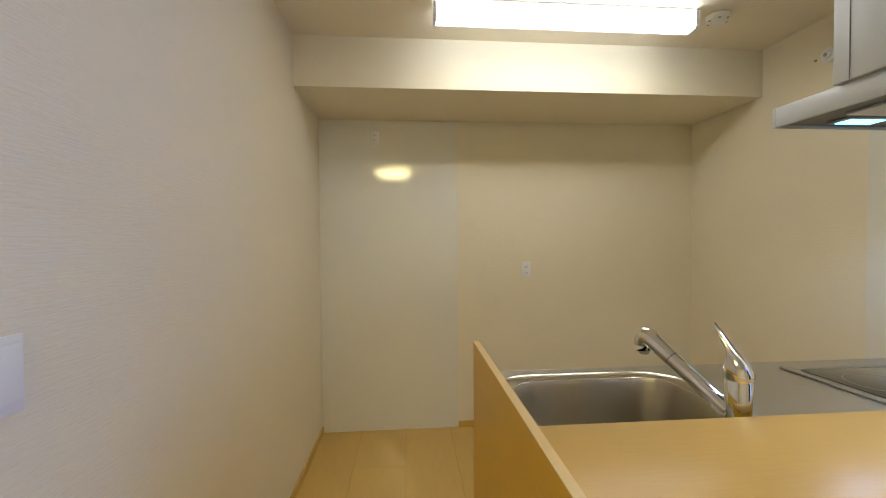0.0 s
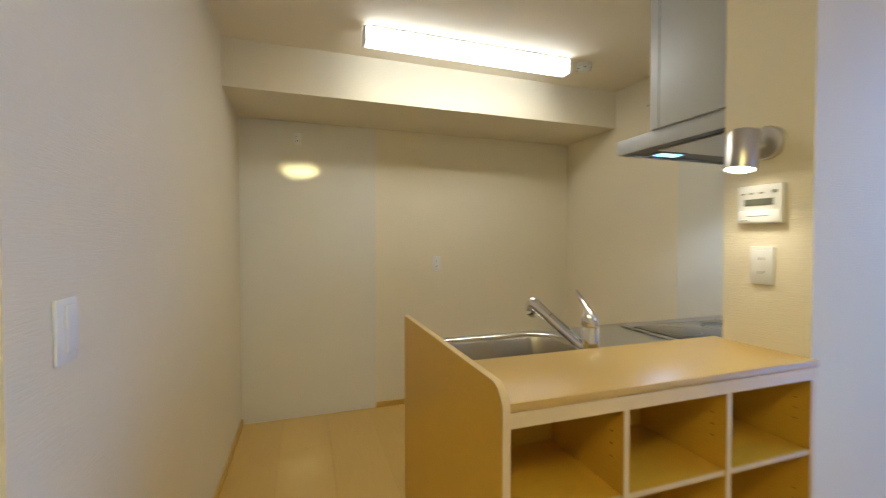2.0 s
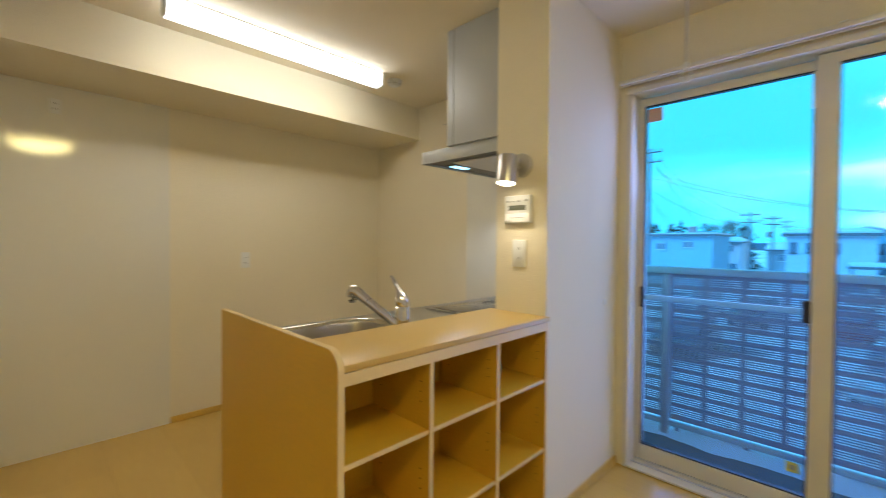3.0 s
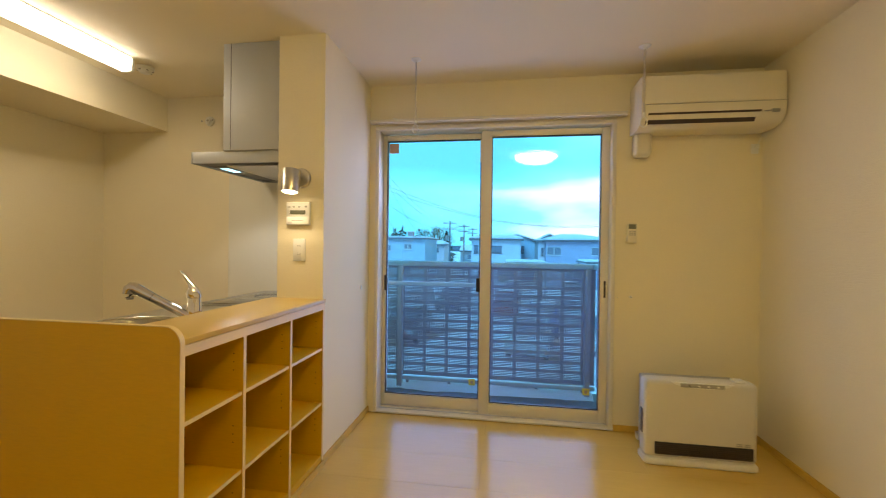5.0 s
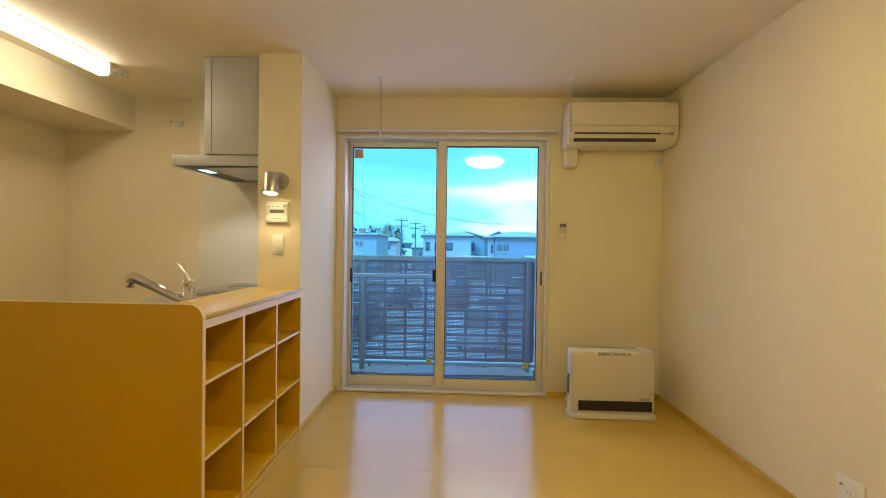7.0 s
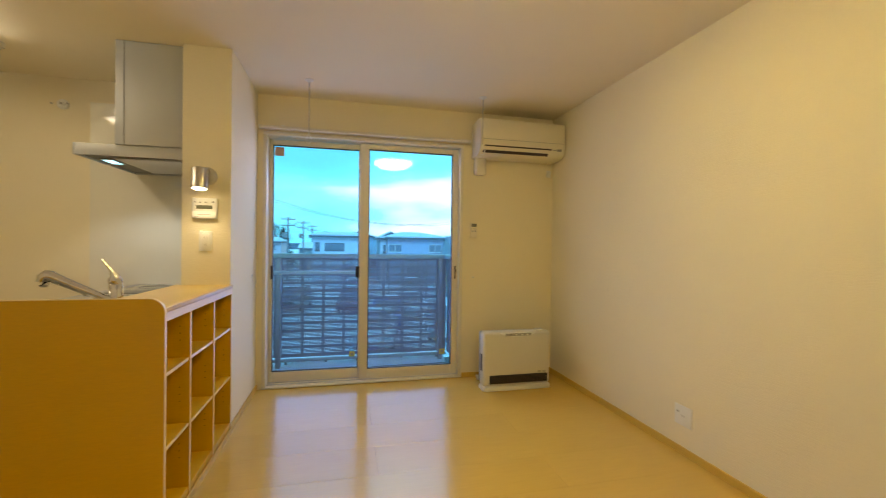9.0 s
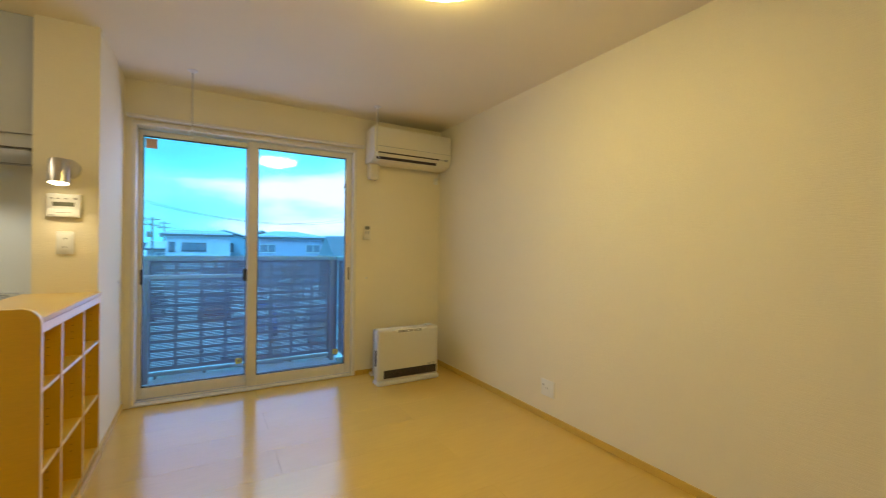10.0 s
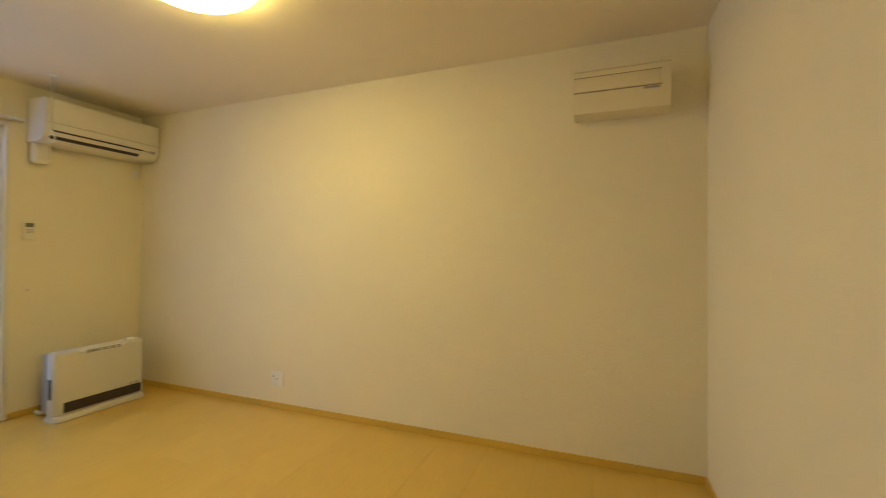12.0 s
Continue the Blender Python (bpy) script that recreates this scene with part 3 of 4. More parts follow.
pipe_cover()
t = thing("power_outlet", (1.95, -2.075, 1.88), "small white power outlet beneath the air conditioner with its cord", "outlet")
part("plate", bx((1.957, -2.090, 1.850), (WX - 0.0005, -2.045, 1.913), 0.002), WHITE, t)
part("plug", bx((1.935, -2.083, 1.88), (1.9565, -2.060, 1.905), 0.003), WHITE, t)
part("cord", tube(B(), [(1.94, -2.072, 1.905), (1.93, -2.080, 1.93), (1.925, -2.090, 1.962)], 0.003, 8), WHITE, t)


def fan_heater():
    """A floor heater: rounded white case on a wider foot, dark louvred outlet, control strip on top of the front."""
    y0, y1, x0, x1 = -1.901, -1.303, 1.566, 1.79
    t = thing("fan_heater", (1.7, -1.61, 0), "white floor-standing kerosene fan heater with a dark louvred outlet", "heater")
    m = HEAT
    part("case", bx((x0, y0, 0.03), (1.670, y1, 0.482), 0.030, 6), m, t)
    part("rear_housing", bx((1.6705, y0 + 0.035, 0.03), (x1, y1 - 0.035, 0.455), 0.008), GREY, t, "grey rear housing")
    rim, rings = B(), []
    for grow, z in ((-0.002, 0.0), (0.004, 0.006), (0.004, 0.020), (-0.004, 0.034), (-0.020, 0.040)):   # rounded foot
        rings.append([rim.verts.new((px, py, z)) for px, py in rounded(x0 - 0.018 - grow, 1.69 + grow, y0 - grow, y1 + grow, 0.035 + grow)])
    for p, q in zip(rings, rings[1:]):
        for i in range(len(p)):
            rim.faces.new((p[i], p[(i + 1) % len(p)], q[(i + 1) % len(p)], q[i]))
    rim.faces.new(rings[0])
    rim.faces.new(rings[-1])
    part("foot", rim, m, t)
    g = part("outlet_frame", bx((x0 - 0.006, y0 + 0.027, 0.056), (x0 + 0.003, y1 - 0.058, 0.126), 0.003), BLACK, t, "black outlet frame")
    for k in range(6):
        part("louvre", bx((x0 - 0.0095, y0 + 0.032, 0.061 + 0.0105 * k), (x0 - 0.0062, y1 - 0.063, 0.0660 + 0.0105 * k), 0.0008), BROWN, g)
    # control strip with a curved lower edge
    yc, w = -1.608, 0.165
    pts = [(yc - w, 0.474)] + [(yc - w + 2 * w * i / 12, 0.474 - 0.032 * math.sin(math.pi * i / 12) ** 0.5) for i in range(13)] + [(yc + w, 0.474)]
    c = part("control_strip", prism(B(), pts[1:-1], 'x', x0 - 0.003, x0 + 0.002), WHITE, t, "white curved control strip", False)
    part("display", bx((x0 - 0.0045, yc - 0.115, 0.447), (x0 - 0.0032, yc + 0.115, 0.469), 0.0005), GREY, c, "grey display")
    for k in range(4):
        part("button", bx((x0 - 0.0055, yc - 0.088 + 0.05 * k, 0.453), (x0 - 0.0047, yc - 0.075 + 0.05 * k, 0.462), 0.0003), LCD if k == 3 else WHITE, c)
    for k in range(4):
        part("printed_bar", bx((x0 - 0.0012, y0 + 0.042 + 0.02 * (k % 2) * 2, 0.132 + 0.010 * (k // 2)), (x0 + 0.0002, y0 + 0.072 + 0.02 * (k % 2) * 2, 0.138 + 0.010 * (k // 2))), GREY, t, "grey printed mark", False)
    part("side_vent", bx((x0 + 0.025, y1 - 0.002, 0.16), (x0 + 0.065, y1 + 0.003, 0.30), 0.002), BROWN, t)
    part("hose", tube(B(), [(x1 - 0.03, y1 - 0.060, 0.05), (x1 + 0.01, y1 - 0.050, 0.032), (x1 + 0.06, y1 - 0.050, 0.016), (x1 + 0.14, y1 - 0.07, 0.013)], 0.012, 10), CREAM, t, "cream supply hose")
    part("filler_lid", bx((x0 + 0.02, y0 + 0.06, 0.4822), (x0 + 0.07, y0 + 0.12, 0.494), 0.002), WHITE, t)


fan_heater()


def ceiling_lamp():
    c = (-0.295, -0.85, H)
    t = thing("ceiling_lamp", c, "round lit ceiling lamp with a frosted white shade", "ceiling lamp")
    part("base", lathe(B(), [(0.001, -0.024), (0.225, -0.024), (0.23, -0.020), (0.23, -0.001), (0.001, -0.001)], c, 64), WHITE, t)
    r = 0.272
    prof = [(0.235, -0.020), (0.268, -0.020), (r, -0.025)] + [(r * q, -0.030 - 0.084 * (1 - q ** 3)) for q in (0.985, 0.95, 0.9, 0.82, 0.72, 0.6, 0.45, 0.3, 0.15)] + [(0.001, -0.114)]
    part("shade", lathe(B(), prof, c, 64), LAMPM, t, "glowing frosted shade")


ceiling_lamp()


# ---- small fixtures indoors ----


def spot_lamp():
    x, y, z = 1.2, 0.622, 1.572
    t = thing("wall_spot_lamp", (x, y, z), "satin metal cylinder wall spot lamp, lit, on the wall end", "wall lamp")
    part("mount", lathe_x(0.054, 0.022, (x, y + 0.008, z + 0.026)), SATIN, t)
    part("arm", cyl(B(), (x - 0.02, y + 0.012, z + 0.014), (x - 0.070, y + 0.018, z + 0.004), 0.010), SATIN, t)
    cx, cy = x - 0.095, y + 0.024
    bm = lathe(B(), [(0.039, -0.063), (0.0455, -0.066), (0.0455, 0.055), (0.042, 0.060), (0.001, 0.060)], (cx, cy, z), 36)
    tilt = Matrix.Translation((cx, cy, z)) @ Matrix.Rotation(radians(9), 4, 'Y') @ Matrix.Translation((-cx, -cy, -z))
    bulb = lathe(B(), [(0.001, -0.070), (0.028, -0.069), (0.0385, -0.064), (0.0385, -0.045), (0.001, -0.045)], (cx, cy, z), 28)
    for b in (bm, bulb):
        bmesh.ops.transform(b, matrix=tilt, verts=b.verts)
    part("shade", bm, SATIN, t)
    part("bulb", bulb, BULB, t, "glowing reflector bulb")


def lathe_x(r, d, c):
    """A round boss with a rounded rim, standing out from a wall towards -x."""
    bm = lathe(B(), [(0.001, 0), (r, 0), (r, d * 0.7), (r * 0.93, d * 0.93), (r * 0.80, d), (0.001, d)], (0, 0, 0), 36)
    bmesh.ops.transform(bm, matrix=Matrix.Translation(c) @ Matrix.Rotation(-math.pi / 2, 4, 'Y'), verts=bm.verts)
    return bm


spot_lamp()


def water_heater_remote():
    x = 1.2
    t = thing("heater_remote", (x, 0.655, 1.335), "white water heater wall controller with a small grey display", "controller")
    b = part("case", bx((x - 0.018, 0.574, 1.337), (x, 0.714, 1.463), 0.004), WHITE, t)
    part("display", bx((x - 0.0195, 0.600, 1.396), (x - 0.0178, 0.690, 1.418), 0.0005), LCD, t, "grey display")
    part("flap", bx((x - 0.0205, 0.578, 1.341), (x - 0.0182, 0.710, 1.380), 0.001), WHITE, t)
    for k, y in enumerate((0.695, 0.668, 0.636, 0.596)):
        part("button", bx((x - 0.0195, y - 0.007, 1.434), (x - 0.0178, y + 0.007, 1.440 + 0.004 * (k == 3)), 0.0005), GREY, t)
    for y0, y1, z in ((0.612, 0.680, 1.360), (0.676, 0.706, 1.346)):
        part("printed_bar", bx((x - 0.0212, y0, z), (x - 0.0204, y1, z + 0.003)), GREY, t, "", False)


water_heater_remote()


def wall_outlet(axis, c, w, h, label, holes=2, rocker=False, name="power_outlet", category="outlet"):
    """A cover plate on a wall: axis 'x-' faces -x, 'x+' faces +x, 'y-' faces -y, 'y+' faces +y."""
    t = thing(name, c, label, category)

    def put(u0, u1, z0, z1, d0, d1, bev, m, nm, parent, lab=""):
        s = -1 if axis[1] == '-' else 1
        if axis[0] == 'x':
            lo, hi = (c[0] + s * d0, c[1] + u0, c[2] + z0), (c[0] + s * d1, c[1] + u1, c[2] + z1)
        else:
            lo, hi = (c[0] + u0, c[1] + s * d0, c[2] + z0), (c[0] + u1, c[1] + s * d1, c[2] + z1)
        lo, hi = tuple(map(min, lo, hi)), tuple(map(max, lo, hi))
        return part(nm, bx(lo, hi, bev), m, parent, lab)

    put(-w / 2, w / 2, -h / 2, h / 2, 0.0, 0.007, 0.003, WHITE, "plate", t)
    if rocker:
        put(-w * 0.16, w * 0.40, -h * 0.34, h * 0.40, 0.0071, 0.0115, 0.002, WHITE, "rocker", t)
    else:
        i = put(-w * 0.24, w * 0.24, -h * 0.40, h * 0.40, 0.0071, 0.009, 0.001, WHITE, "insert", t)
        for k in range(holes):
            z = (0.18 - 0.36 * k) * h if holes > 1 else 0
            for u in (-0.006, 0.006):
                put(u - 0.0012, u + 0.0012, z - 0.005, z + 0.005, 0.0088, 0.0094, 0, BROWN, "slot", i)
    return t


wall_outlet('x-', (1.2, 0.640, 1.199), 0.074, 0.124, "white double power outlet on the wall end")
wall_outlet('x+', (LX, 0.641, 1.114), 0.072, 0.120, "white single rocker light switch on the ribbed wallpaper", rocker=True, name="light_switch", category="switch")
wall_outlet('y-', (-0.277, KY - 0.005, 2.008), 0.050, 0.085, "small white outlet high on the glossy panel")
wall_outlet('y-', (0.769, KY, 1.098), 0.064, 0.116, "white power outlet on the kitchen end wall")
t = wall_outlet('y+', (0.373, SY, 0.221), 0.122, 0.116, "white aerial and power plate low on the long wall", holes=1)
part("aerial_socket", cyl(B(), (0.405, SY + 0.0085, 0.240), (0.405, SY + 0.014, 0.240), 0.006, seg=14), GREY, t)


def smoke_alarm():
    c = (1.46, 1.900, H)
    t = thing("smoke_alarm", c, "round white smoke alarm on the kitchen ceiling", "smoke alarm")
    part("base", lathe(B(), [(0.001, -0.012), (0.052, -0.012), (0.052, -0.001), (0.001, -0.001)], c), WHITE, t)
    part("cover", lathe(B(), [(0.001, -0.042), (0.026, -0.042), (0.034, -0.036), (0.048, -0.024), (0.050, -0.0125), (0.001, -0.0125)], c), WHITE, t)
    for k in range(6):
        a = math.pi / 3 * k
        p = Vector((c[0] + 0.041 * math.cos(a), c[1] + 0.041 * math.sin(a), H - 0.029))
        part("vent_slot", bx(tuple(p - Vector((0.006, 0.006, 0.002))), tuple(p + Vector((0.006, 0.006, 0.003))), 0.001), GREY, t)


smoke_alarm()


def wall_socket():
    c = (KX, 1.842, 2.199)
    t = thing("wall_socket", c, "round white socket boss high on the kitchen side wall", "wall socket")
    part("base", lathe_x(0.037, 0.018, c), WHITE, t)
    part("boss", lathe_x(0.020, 0.012, (c[0] - 0.0185, c[1], c[2])), WHITE, t)
    part("ring", lathe_x(0.009, 0.003, (c[0] - 0.031, c[1], c[2])), GREY, t)
    part("screw", lathe_x(0.007, 0.006, (c[0], c[1] + 0.075, c[2] + 0.004)), GREY, t)
    part("screw", lathe_x(0.006, 0.004, (c[0] - 0.0185, c[1] - 0.035, c[2] + 0.006)), GREY, t)


wall_socket()


def ac_remote():
    x = WX
    t = thing("ac_remote", (x, -1.328, 1.33), "slim cream air conditioner remote in its wall holder", "remote control")
    part("holder", bx((x - 0.010, -1.362, 1.268), (x, -1.293, 1.300), 0.003), CREAM, t)
    b = part("body", bx((x - 0.028, -1.358, 1.272), (x - 0.0105, -1.297, 1.398), 0.005), CREAM, t)
    part("display", bx((x - 0.0295, -1.351, 1.362), (x - 0.0278, -1.304, 1.392), 0.0005), LCD, t, "dark display")
    for i in range(3):
        for k in range(3):
            part("button", bx((x - 0.0292, -1.348 + 0.015 * k, 1.318 + 0.012 * i), (x - 0.0278, -1.338 + 0.015 * k, 1.325 + 0.012 * i), 0.0004), GREY, t)


ac_remote()
for y, z, r in ((-1.331, 0.906, 0.010), (-1.248, 0.898, 0.004)):
    t = thing("wall_hook", (WX, y, z), "tiny white wall hook beside the window", "hook", "wall hooks")
    part("plate", lathe_x(r, 0.004, (WX, y, z)), WHITE, t)
    part("pin", lathe_x(r * 0.45, 0.009, (WX - 0.004, y, z)), GREY, t)
t = thing("wall_hook", (1.80, NY, 0.93), "tiny white wall hook beside the window", "hook", "wall hooks")
part("plate", bx((1.79, NY - 0.006, 0.92), (1.81, NY, 0.95), 0.002), WHITE, t)


def drying_hanger(y):
    x = 1.574
    t = thing("drying_pole_hanger", (x, y, H), "white ceiling rod with a ring for a drying pole", "hanger", "ceiling hangers")
    part("base", lathe(B(), [(0.001, -0.020), (0.010, -0.020), (0.014, -0.012), (0.030, -0.006), (0.032, -0.001), (0.001, -0.001)], (x, y, H)), WHITE, t)
    part("rod", cyl(B(), (x, y, H - 0.02), (x, y, 2.015), 0.0055, seg=12), SATIN, t, "slim metal rod")
    part("collar", lathe(B(), [(0.001, 0), (0.008, 0.002), (0.0075, 0.024), (0.001, 0.026)], (x, y, 1.992), 14), WHITE, t)
    ring = [(x, y + 0.0185 * math.sin(a), 1.962 + 0.029 * math.cos(a)) for a in (2 * math.pi * i / 28 for i in range(29))]
    part("ring", tube(B(), ring, 0.0042, 10), WHITE, t)


drying_hanger(0.072)
drying_hanger(-1.276)


def wall_fan_unit():
    """The small unit high on the long wall, near its west end."""
    YELLOWCREAM = mat("yellow_cream_plastic", (0.76, 0.69, 0.49), 0.4, grain=0.02, stain=0.01)
    TAUPE = mat("taupe_seam", (0.34, 0.28, 0.17), 0.6)
    x0, x1, y0, y1, z0, z1 = -2.268, -1.795, SY, -1.962, 1.955, 2.190
    t = thing("ventilation_unit", ((x0 + x1) / 2, SY, z0), "cream wall-mounted air unit with a plain two-part front", "air unit")
    prof = [(y0, z1), (y1 - 0.01, z1), (y1, z1 - 0.012), (y1, z0 + 0.06), (y1 - 0.03, z0 + 0.010), (y1 - 0.07, z0), (y0, z0)]
    part("body", prism(B(), prof, 'x', x0, x1), YELLOWCREAM, t)
    part("front_panel", bx((x0 + 0.05, y1 + 0.0005, z0 + 0.118), (x1 - 0.003, y1 + 0.006, z1 - 0.044), 0.002), YELLOWCREAM, t)
    part("seam", bx((x0 + 0.04, y1 + 0.0002, z0 + 0.111), (x1 - 0.004, y1 + 0.0022, z0 + 0.116)), TAUPE, t, "dark seam", False)
    part("seam", bx((x0 + 0.04, y1 + 0.0002, z1 - 0.042), (x1 - 0.004, y1 + 0.0022, z1 - 0.0385)), TAUPE, t, "dark seam", False)
    part("receiver", bx((x0 + 0.05, y1 + 0.0002, z0 + 0.097), (x0 + 0.125, y1 + 0.003, z0 + 0.108), 0.001), GREY, t)


wall_fan_unit()

# ---- balcony ----
BX, BYN, BYS = 2.65, 1.9, -1.250
structure("balcony_floor", bx((2.17, -3.0, -0.30), (BX + 0.10, 4.0, -0.03)), CONCRETE, "grey concrete balcony floor", "balcony floor")


def perforated(bm, u0, u1, z0, z1, put):
    """A sheet with square holes in blocks; put(u, z) gives the place."""
    def lines(a, b, block, n, gap, hole):
        """Edges of the holes, in blocks of n counted down from b."""
        out, k = [], b - gap
        while k > a + 0.03:
            for i in range(n):
                hi = k - i * hole - 0.0036
                if hi - hole > a + 0.008:
                    out += [hi, hi - hole + 0.0072]
            k -= block
        return [a] + out[::-1] + [b]
    us, zs = lines(u0, u1, 0.199, 11, 0.010, 0.0156), lines(z0, z1, 0.0792, 4, 0.020, 0.0138)
    vs = [[bm.verts.new(put(u, z)) for z in zs] for u in us]
    for i in range(len(us) - 1):
        for k in range(len(zs) - 1):
            if i % 2 == 1 and k % 2 == 1:
                continue
            bm.faces.new((vs[i][k], vs[i + 1][k], vs[i + 1][k + 1], vs[i][k + 1]))


POSTM = mat("post_aluminium", (0.60, 0.48, 0.52), 0.45, metal=0.2, grain=0.05)


def balcony_railing():
    t = thing("balcony_railing", (BX, 0, -0.03), "grey metal balcony railing with perforated panels", "railing", kind="structure")
    part("top_rail", bx((BX - 0.035, BYS - 0.03, 1.052), (BX + 0.045, BYN, 1.096), 0.006), ALULIGHT, t)
    part("bottom_rail", bx((BX - 0.02, BYS, 0.030), (BX + 0.02, BYN, 0.062), 0.004), ALULIGHT, t)
    part("side_top_rail", bx((2.17, BYS - 0.03, 1.052), (BX - 0.0355, BYS + 0.03, 1.096), 0.006), ALULIGHT, t)
    posts = [-1.180, 0.431, 1.88]
    for y in posts:
        part("post", bx((BX - 0.045, y - 0.022, -0.03), (BX + 0.012, y + 0.022, 1.0515), 0.003), POSTM, t)
    for ya, yb in ((0.455, 1.85), (-1.158, 0.408), (BYS, -1.204)):
        bm = B()
        if yb - ya > 0.2:
            perforated(bm, ya, yb, 0.070, 1.05, lambda u, z: (BX + 0.012, u, z))
        else:
            box(bm, (BX + 0.010, ya, 0.070), (BX + 0.014, yb, 1.05))
        p = part("perforated_panel", bm, ALU, t, "grey perforated metal panel", False)
        s = p.modifiers.new("thickness", 'SOLIDIFY')
        s.thickness = 0.0025
    bm = B()
    perforated(bm, 2.43, BX - 0.01, 0.070, 1.05, lambda u, z: (u, BYS - 0.01, z))
    part("perforated_panel", bm, ALU, t, "grey perforated metal panel", False).modifiers.new("thickness", 'SOLIDIFY').thickness = 0.0025
    part("side_board", bx((2.17, BYS - 0.012, 0.06), (2.428, BYS - 0.006, 1.05)), ALU, t)
    y = BYS + 0.1
    while y < BYN:
        part("stay", bx((BX - 0.010, y - 0.012, -0.03), (BX + 0.006, y + 0.012, 0.0295), 0.002), ALU, t)
        y += 0.378
    return t


balcony_railing()
bm = B()
n, m = 60, 8
grid = []
for i in range(n + 1):
    y = BYS + 0.02 + (BYN - BYS) * i / n
    wob = 0.035 * noise.noise((y * 3.1, 0.3, 0)) + 0.02 * noise.noise((y * 9.0, 2.3, 0))
    grid.append([bm.verts.new((BX + 0.06 - (0.15 + wob) * k / m, y, -0.034 + max(0.0, (0.060 + wob * 1.1) * math.cos(k / m * math.pi / 2) ** 0.8) + 0.006 * noise.noise((y * 14, k * 0.7, 1)))) for k in range(m + 1)])
for i in range(n):
    for k in range(m):
        bm.faces.new((grid[i][k], grid[i + 1][k], grid[i + 1][k + 1], grid[i][k + 1]))
tagged(mesh_object("snow_drift", bm, SNOW, True), "low drift of old snow along the balcony edge", "snow", kind="stuff")

# ---- outdoors ----


def backdrop_mat():
    """An overcast sky: blue cloud banks with a bright break."""
    m = bpy.data.materials.new("overcast_sky")
    m.use_nodes = True
    n, l = m.node_tree.nodes, m.node_tree.links
    n.remove(n["Principled BSDF"])
    co, mp, no = n.new("ShaderNodeTexCoord"), n.new("ShaderNodeMapping"), n.new("ShaderNodeTexNoise")
    mp.inputs["Scale"].default_value = (0.004, 0.0045, 0.016)
    no.inputs["Scale"].default_value, no.inputs["Detail"].default_value, no.inputs["Roughness"].default_value = 1.0, 5, 0.5
    l.new(co.outputs["Object"], mp.inputs["Vector"])
    l.new(mp.outputs[0], no.inputs["Vector"])
    sep = n.new("ShaderNodeSeparateXYZ")
    l.new(co.outputs["Object"], sep.inputs[0])
    south = n.new("ShaderNodeMapRange")
    south.inputs["From Min"].default_value, south.inputs["From Max"].default_value = 25, -60
    south.inputs["To Min"].default_value, south.inputs["To Max"].default_value = -0.10, 0.18
    l.new(sep.outputs["Y"], south.inputs["Value"])
    band = n.new("ShaderNodeMapRange")
    band.inputs["From Min"].default_value, band.inputs["From Max"].default_value = 0, 26
    band.inputs["To Min"].default_value, band.inputs["To Max"].default_value = 0.20, -0.05
    off, dist = n.new("ShaderNodeMath"), n.new("ShaderNodeMath")
    off.operation, dist.operation = 'SUBTRACT', 'ABSOLUTE'
    off.inputs[1].default_value = 57
    l.new(sep.outputs["Z"], off.inputs[0])
    l.new(off.outputs[0], dist.inputs[0])
    l.new(dist.outputs[0], band.inputs["Value"])
    add, add2 = n.new("ShaderNodeMath"), n.new("ShaderNodeMath")
    l.new(no.outputs["Fac"], add.inputs[0])
    l.new(south.outputs[0], add.inputs[1])
    l.new(add.outputs[0], add2.inputs[0])
    l.new(band.outputs[0], add2.inputs[1])
    ramp = n.new("ShaderNodeValToRGB")
    e = ramp.color_ramp.elements
    e[0].position, e[0].color = 0.28, (0.20, 1.25, 1.78, 1)
    e[1].position, e[1].color = 0.80, (2.3, 1.9, 2.0, 1)
    for pos, c in ((0.46, (0.26, 1.50, 2.05, 1)), (0.66, (0.62, 1.65, 1.95, 1))):
        k = e.new(pos)
        k.color = c
    l.new(add2.outputs[0], ramp.inputs[0])
    em = n.new("ShaderNodeEmission")
    em.inputs["Strength"].default_value = 1.0
    l.new(ramp.outputs[0], em.inputs["Color"])
    l.new(em.outputs[0], n["Material Output"].inputs["Surface"])
    return m


bm = B()
R = 420
rings = []
for j in range(13):
    el = radians(-3 + 53 * j / 12)
    rings.append([bm.verts.new((R * math.cos(el) * math.cos(a), R * math.cos(el) * math.sin(a), R * math.sin(el))) for a in (radians(-85 + 170 * i / 40) for i in range(41))])
for p, q in zip(rings, rings[1:]):
    for i in range(40):
        bm.faces.new((p[i], p[i + 1], q[i + 1], q[i]))
structure("backdrop", bm, backdrop_mat(), "overcast blue winter sky with a bright break", "sky", True)

GZ = -3.2


